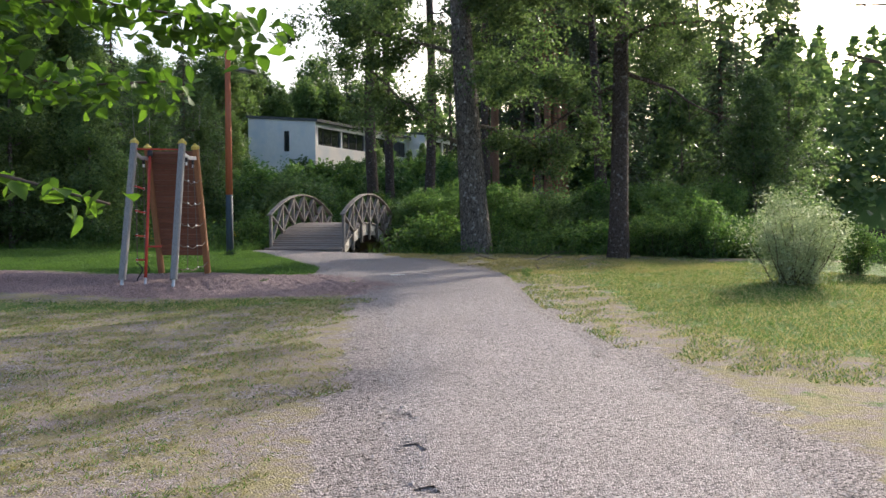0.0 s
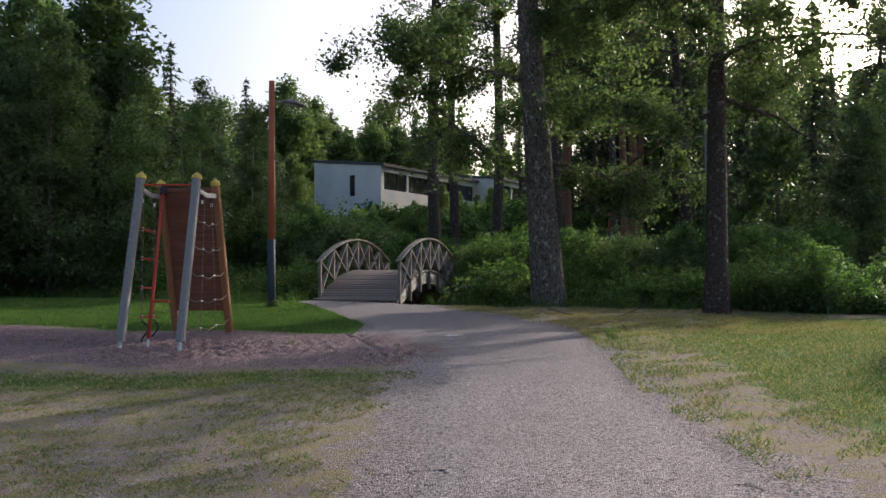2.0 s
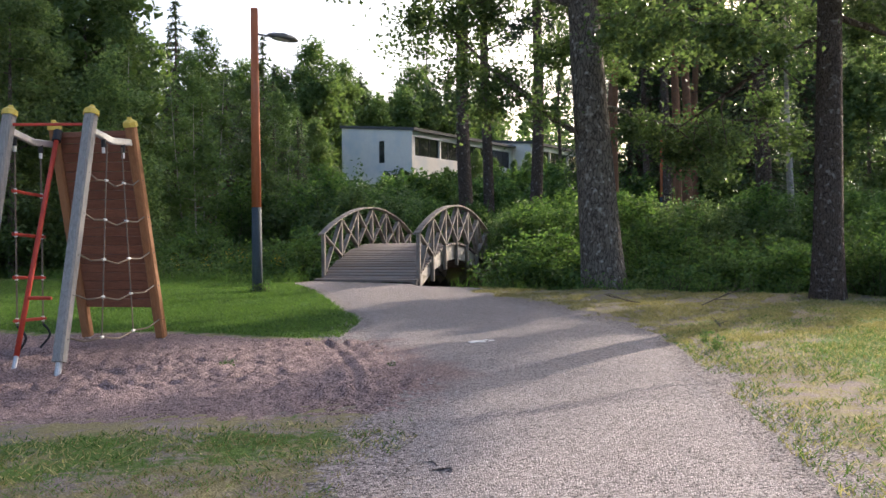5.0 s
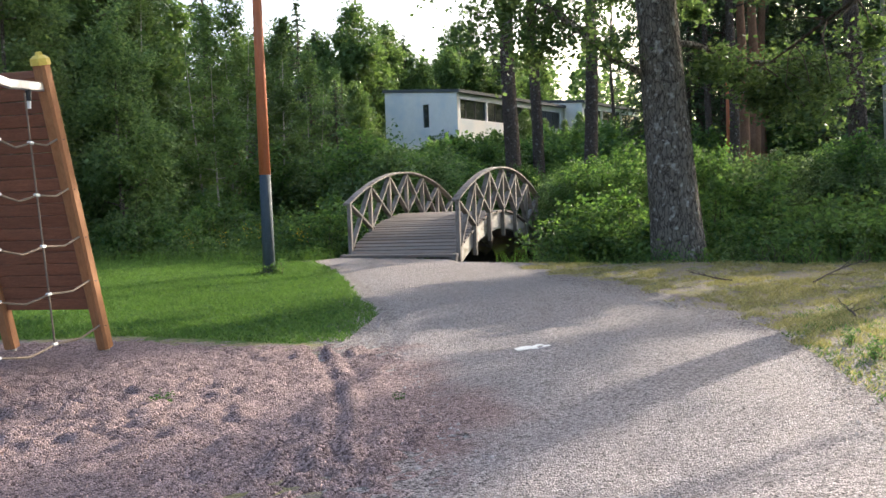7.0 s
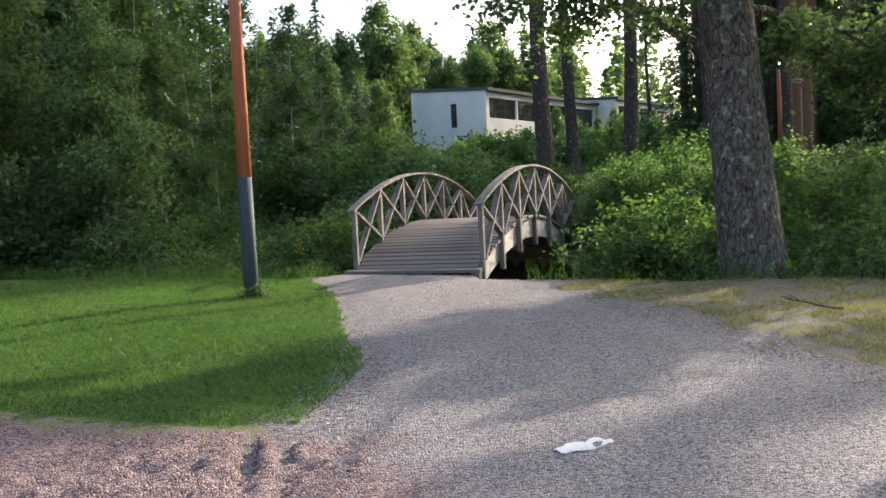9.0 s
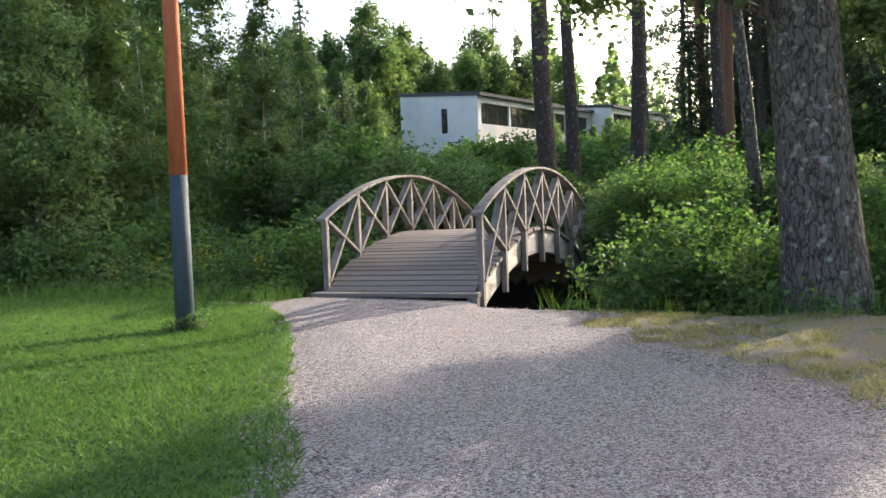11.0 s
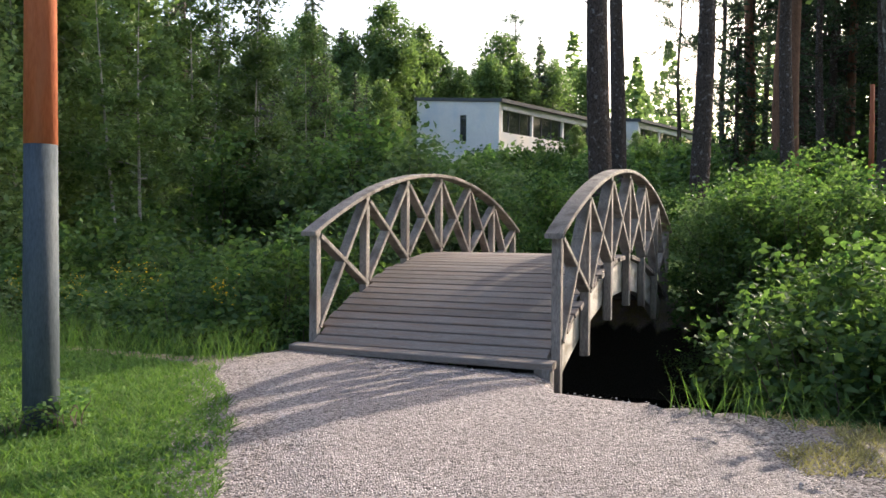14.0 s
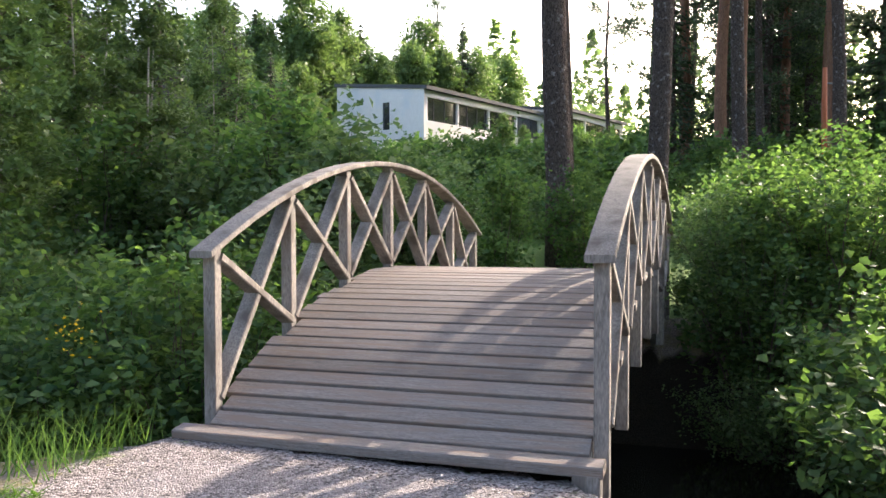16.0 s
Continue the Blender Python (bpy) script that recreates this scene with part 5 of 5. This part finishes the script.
right_pts = scatter(gr, 260000, 3, 15, 2, 21, lambda x, y: (edge_distance(x, y, LAWN_RIGHT) > -0.2 - 0.9 * patch(x, y, 3)) * (edge_distance(x, y, PATH) < 0.1) * np.clip(patch(x, y, 4) * 2.2 - 0.5 + smooth(edge_distance(x, y, LAWN_RIGHT), 0, 2), 0.05, 1))
blades("lawn_grass", DRY_GRASS, right_pts[::2], 0.045, 0.013, gr, "yellowish lawn grass by the lake", 1.0)
blades("lawn_grass", GRASS, right_pts[1::2], 0.045, 0.013, gr, "green lawn grass by the lake", 1.0)
dry_pts = scatter(gr, 160000, 7, 14, 16, 26, lambda x, y: (edge_distance(x, y, PATH) < 0.3 - 0.8 * patch(x, y, 2.5)) * np.clip(patch(x, y, 3.1) * patch(y, x, 11) * 5.0 - 0.85, 0.02, 1))
blades("patchy_grass", DRY_GRASS, dry_pts, 0.05, 0.012, gr, "dry grass tufts on soil under the alder", 1.0)


clover = scatter(gr, 26000, -3, 4.3, 18.0, 27.5, lambda x, y: (edge_distance(x, y, LAWN_LEFT) > 0.05) * np.clip(patch(x, y, 2.2) * 3 - 1.2, 0.03, 1))
clover = np.column_stack([clover, land(clover[:, 0], clover[:, 1]) + gr.uniform(0.02, 0.05, len(clover))])
tagged(new("clover", leaf_mesh("clover", LEAF_BUSH, clover, 0.034, 0.032, gr, 0.15)), "patches of small clover leaves in the lawn", "clover", kind="stuff")


def bank_weight(x, y):
    s = (x - BX) * AX[0] + (y - BY) * AX[1]
    u = (x - BX) * AN[0] + (y - BY) * AN[1]
    return ((s > -1.3) & (s < 0.5) & ((u < -0.25) | (u > BRIDGE_W + 0.6))) * np.where(u < 0, 1.0, 0.3 * (u > 3.6))


tall_pts = scatter(gr, 110000, -6, 13, 20, 34, bank_weight)
blades("tall_grass", GRASS, tall_pts, 0.34, 0.009, gr, "long soft grass on the ditch bank", 0.45)


# ---- small things ----
build_globe_lamp(37.8, 85.5, 8.5)
build_globe_lamp(38.8, 75.2, 7.6)


def build_hidden_house():
    """A low house in the wood, of which the dark chimney stands over the trees."""
    h = thing("cottage", pose(0.4, 66.0, floor_at(0.4, 66.0), 0, 0, 30), "low brown house in the wood with a dark chimney", "house")
    part("wall", Shape().beam((0, 0, -0.5), (0, 0, 3.0), 6, 7, (0, 1, 0)), PANEL, h)
    part("roof", Shape().loft([[(-3.4, y, 2.9), (3.4, y, 2.9), (0, y, 4.4)] for y in (-3.9, 3.9)]), FELT, h)
    c = part("chimney", Shape().beam((-0.3, -2.6, 3.2), (-0.3, -2.6, 6.0), 0.65, 0.65, (0, 1, 0), 0.02), FELT, h, "dark sheet-metal chimney")
    part("cowl", Shape().beam((-0.3, -2.6, 6.05), (-0.3, -2.6, 6.2), 0.85, 0.85, (0, 1, 0), 0.02), FELT, c)


build_hidden_house()


def build_stump(x, y):
    t = thing("tree_stump", pose(x, y, floor_at(x, y)), "broken reddish brown tree stump in the grass", "stump")
    rng = random.Random(6)
    rings = []
    for z, r in ((-0.1, 0.34), (0.05, 0.27), (0.2, 0.22), (0.34, 0.2)):
        rings.append([(r * math.cos(a) * rng.uniform(0.85, 1.15), r * math.sin(a) * rng.uniform(0.85, 1.15), z + (rng.uniform(-0.06, 0.12) if z > 0.3 else 0)) for a in (2 * math.pi * i / 14 for i in range(14))])
    part("stump", Shape().loft(rings), BARK, t)


build_stump(-0.35, 31.2)


def build_litter(x, y):
    t = thing("crumpled_paper", pose(x, y, floor_at(x, y) + 0.018, 0, 0, 25), "crumpled white paper lying on the gravel path", "litter")
    rng, s = random.Random(2), Shape()
    n, m = 7, 4
    v = [((i / (n - 1) - 0.5) * 0.34 + rng.uniform(-0.02, 0.02), (j / (m - 1) - 0.5) * 0.16 * (1.0 - 0.5 * abs(i / (n - 1) - 0.5)) + rng.uniform(-0.02, 0.02), rng.uniform(0, 0.012)) for j in range(m) for i in range(n)]
    s.add(v + [(a, b, c + 0.003) for a, b, c in v], [(j * n + i, j * n + i + 1, (j + 1) * n + i + 1, (j + 1) * n + i) for j in range(m - 1) for i in range(n - 1)] + [(k + j * n + i, k + (j + 1) * n + i, k + (j + 1) * n + i + 1, k + j * n + i + 1) for k in (n * m,) for j in range(m - 1) for i in range(n - 1)])
    part("sheet", s, WHITE_CLAMP, t)


build_litter(5.3, 16.8)


def build_fallen_branch(x, y, turn, size):
    t = thing("fallen_branch", pose(x, y, floor_at(x, y) + 0.03, 0, 0, turn), "thin bare fallen branch on the dry grass", "branch", "fallen branches")
    rng, s = random.Random(int(x * 10)), Shape()
    p, r = limb(rng, (0, 0, 0), (1, 0, 0.05), size, 0.014, 0.005, 7, 0.15)
    s.tube(p, r, 5)
    for k in (2, 3, 4, 5, 6):
        q, w = limb(rng, p[k], (0.8, rng.choice((-1, 1)) * 0.7, 0.25), size * 0.3, 0.007, 0.003, 3, 0.3)
        s.tube(q, w, 4)
    part("branch", s, TWIG, t)


build_fallen_branch(10.1, 19.9, 35, 1.3)
build_fallen_branch(9.2, 20.4, 150, 0.6)
build_fallen_branch(8.9, 17.4, 60, 0.5)


# ---- the lime whose twigs hang into the start of the walk ----
def ahead(f, r, z, near=1.0):
    """A place f metres ahead of the walk's start, r to the right, at height z; near draws it towards the eye."""
    f, r, z = f * near, r * near, 1.5 + (z - 1.5) * near
    a = radians(20.6)
    return Vector((math.sin(a) * f + math.cos(a) * r, math.cos(a) * f - math.sin(a) * r, z))


def build_lime():
    base = ahead(1.9, -4.0, 0)
    z0 = floor_at(base.x, base.y)
    t = thing("lime_tree", pose(base.x, base.y, z0), "lime tree with large bright leaves hanging over the path", "tree")
    rng, nr = random.Random(71), np.random.default_rng(71)
    wood, tips = Shape(), []
    wood.tube([(0, 0, -0.3), (0.03, 0.02, 1.5), (0.0, 0.1, 3.2), (0.1, 0.0, 5.5), (0, 0, 7.5)], [0.2, 0.15, 0.12, 0.08, 0.02], 12)
    off = Vector((base.x, base.y, z0))
    lines = [[(0, 0, 2.4), ahead(4.0, -2.3, 2.58, 0.74) - off, ahead(4.1, -1.7, 2.61, 0.74) - off, ahead(4.2, -1.2, 2.55, 0.74) - off, ahead(4.2, -0.96, 2.47, 0.74) - off],
             [(0, 0, 2.7), ahead(3.6, -2.2, 2.66, 0.74) - off, ahead(3.8, -1.6, 2.72, 0.74) - off, ahead(4.0, -1.1, 2.66, 0.74) - off],
             [(0, 0, 2.5), ahead(4.6, -2.6, 2.40, 0.74) - off, ahead(4.8, -2.1, 2.32, 0.74) - off, ahead(4.9, -1.6, 2.36, 0.74) - off],
             [(0, 0, 2.6), ahead(3.4, -2.3, 2.32, 0.74) - off, ahead(3.6, -1.9, 2.24, 0.74) - off],
             [(0, 0, 2.0), ahead(3.3, -2.2, 1.80, 0.74) - off, ahead(3.3, -1.75, 1.72, 0.74) - off, ahead(3.3, -1.5, 1.65, 0.74) - off, ahead(3.35, -1.33, 1.60, 0.74) - off]]
    for k, pts in enumerate(lines):
        pts = [Vector(p) for p in pts]
        wood.tube(pts, [0.022] + [0.007 - 0.001 * i for i in range(len(pts) - 1)], 5)
        for a, b in zip(pts[1:], pts[2:]):
            for _ in range(95 if k < 4 else 12):
                q = a.lerp(b, rng.random())
                spread = 0.085 if k < 4 else 0.04
                tips.append((q.x + rng.gauss(0, spread), q.y + rng.gauss(0, spread), q.z + rng.gauss(-0.03, spread * 0.55)))
    crown = nr.normal(size=(2600, 3)) * np.array([1.1, 1.1, 1.2]) + np.array([0, 0, 5.2])
    crown = crown[crown[:, 2] > 3.3]
    part("trunk", wood, TWIG, t, smooth=True)
    part("crown", leaf_mesh("crown", LEAF_LIME, np.concatenate([np.array(tips), crown]), 0.064, 0.056, nr, 0.5, droop=0.5, rounded=True), None, t, "large heart-shaped lime leaves")


build_lime()


def build_bare_tree():
    base = ahead(6.4, 5.6, 0)
    z0 = floor_at(base.x, base.y)
    t = thing("bare_tree", pose(base.x, base.y, z0), "slender tree with bare twigs reaching over the lawn", "tree")
    rng, s = random.Random(73), Shape()
    s.tube([(0, 0, -0.3), (0.02, 0, 2.0), (0, 0.05, 4.5)], [0.07, 0.05, 0.02], 8)
    off = Vector((base.x, base.y, z0))
    for a, b in ((3.1, ahead(6.0, 2.55, 3.12)), (2.7, ahead(6.1, 2.75, 2.72)), (3.4, ahead(6.2, 2.7, 3.35))):
        a, b = Vector((0, 0, a)), b - off
        pts = [a.lerp(b, k / 6) + Vector((0, 0, 0.12 * math.sin(k) * 0.5)) for k in range(7)]
        s.tube(pts, [0.02 - 0.0027 * k for k in range(7)], 5)
        for k in (3, 4, 5):
            for _ in range(3):
                d = (b - a).normalized()
                q, w = limb(rng, pts[k], (d.x, d.y, rng.uniform(-0.8, 0.6)), rng.uniform(0.3, 0.7), 0.006, 0.002, 4, 0.3)
                s.tube(q, w, 4)
    part("trunk", s, TWIG, t)


build_bare_tree()

# ---- weeds, flowers and loose stones ----
sprig = build_bush("weed_sprig", "low leafy weed at the foot of the alder", 81, 0.55, 0.35, 260, 0.09, LEAF_BUSH, "weeds", 0.6, 8)
for x, y, s in ((11.3, 22.8, 1.1), (11.8, 22.5, 1.0), (12.4, 22.0, 0.8), (13.1, 21.6, 0.7), (2.98, 25.0, 0.55), (2.72, 24.82, 0.4), (9.3, 24.7, 0.9), (2.35, 15.63, 0.22), (3.93, 15.31, 0.15), (7.9, 16.1, 0.3), (7.7, 15.5, 0.35)):
    put(sprig, x, y, s, x * 77)


def build_flowers():
    nr = np.random.default_rng(91)
    c = []
    for u, s, z in ((-3.0, 0.35, 1.25), (-2.6, 0.45, 1.2), (-1.55, 0.4, 1.15), (-3.6, 0.3, 1.1), (-4.6, 0.3, 1.1)):
        x, y = bank(u, s)
        c.append(np.array([x, y, z + 0.15]) + nr.normal(size=(40, 3)) * np.array([0.09, 0.09, 0.11]))
    return new("yellow_flowers", leaf_mesh("yellow_flowers", FLOWER, np.concatenate(c), 0.03, 0.025, nr))


tagged(build_flowers(), "small yellow wildflowers on the ditch bank", "flowers", kind="stuff")


def build_pebbles(n):
    """Loose stones and chips on the gravel."""
    nr = np.random.default_rng(95)
    p = scatter(nr, n, 0.5, 7.8, 2.0, 27.4, lambda x, y: (edge_distance(x, y, PATH) > 0.1) * 1.0)
    p = np.column_stack([p, land(p[:, 0], p[:, 1]) + 0.012])
    k = len(p)
    r = (0.005 + 0.013 * nr.random(k) ** 3)[:, None, None]
    octa = np.array([(1, 0, 0), (-1, 0, 0), (0, 1, 0), (0, -1, 0), (0, 0, 0.7), (0, 0, -0.7)], float)
    v = (octa[None] * nr.uniform(0.6, 1.4, (k, 6, 1)) * r + p[:, None]).reshape(-1, 3)
    f = np.array([(0, 2, 4), (2, 1, 4), (1, 3, 4), (3, 0, 4)])
    return new("pebbles", quick_mesh("pebbles", PEBBLE, v, (np.arange(k)[:, None, None] * 6 + f[None]).reshape(-1, 3)))


tagged(build_pebbles(38000), "loose small stones on the gravel path", "gravel", kind="stuff")
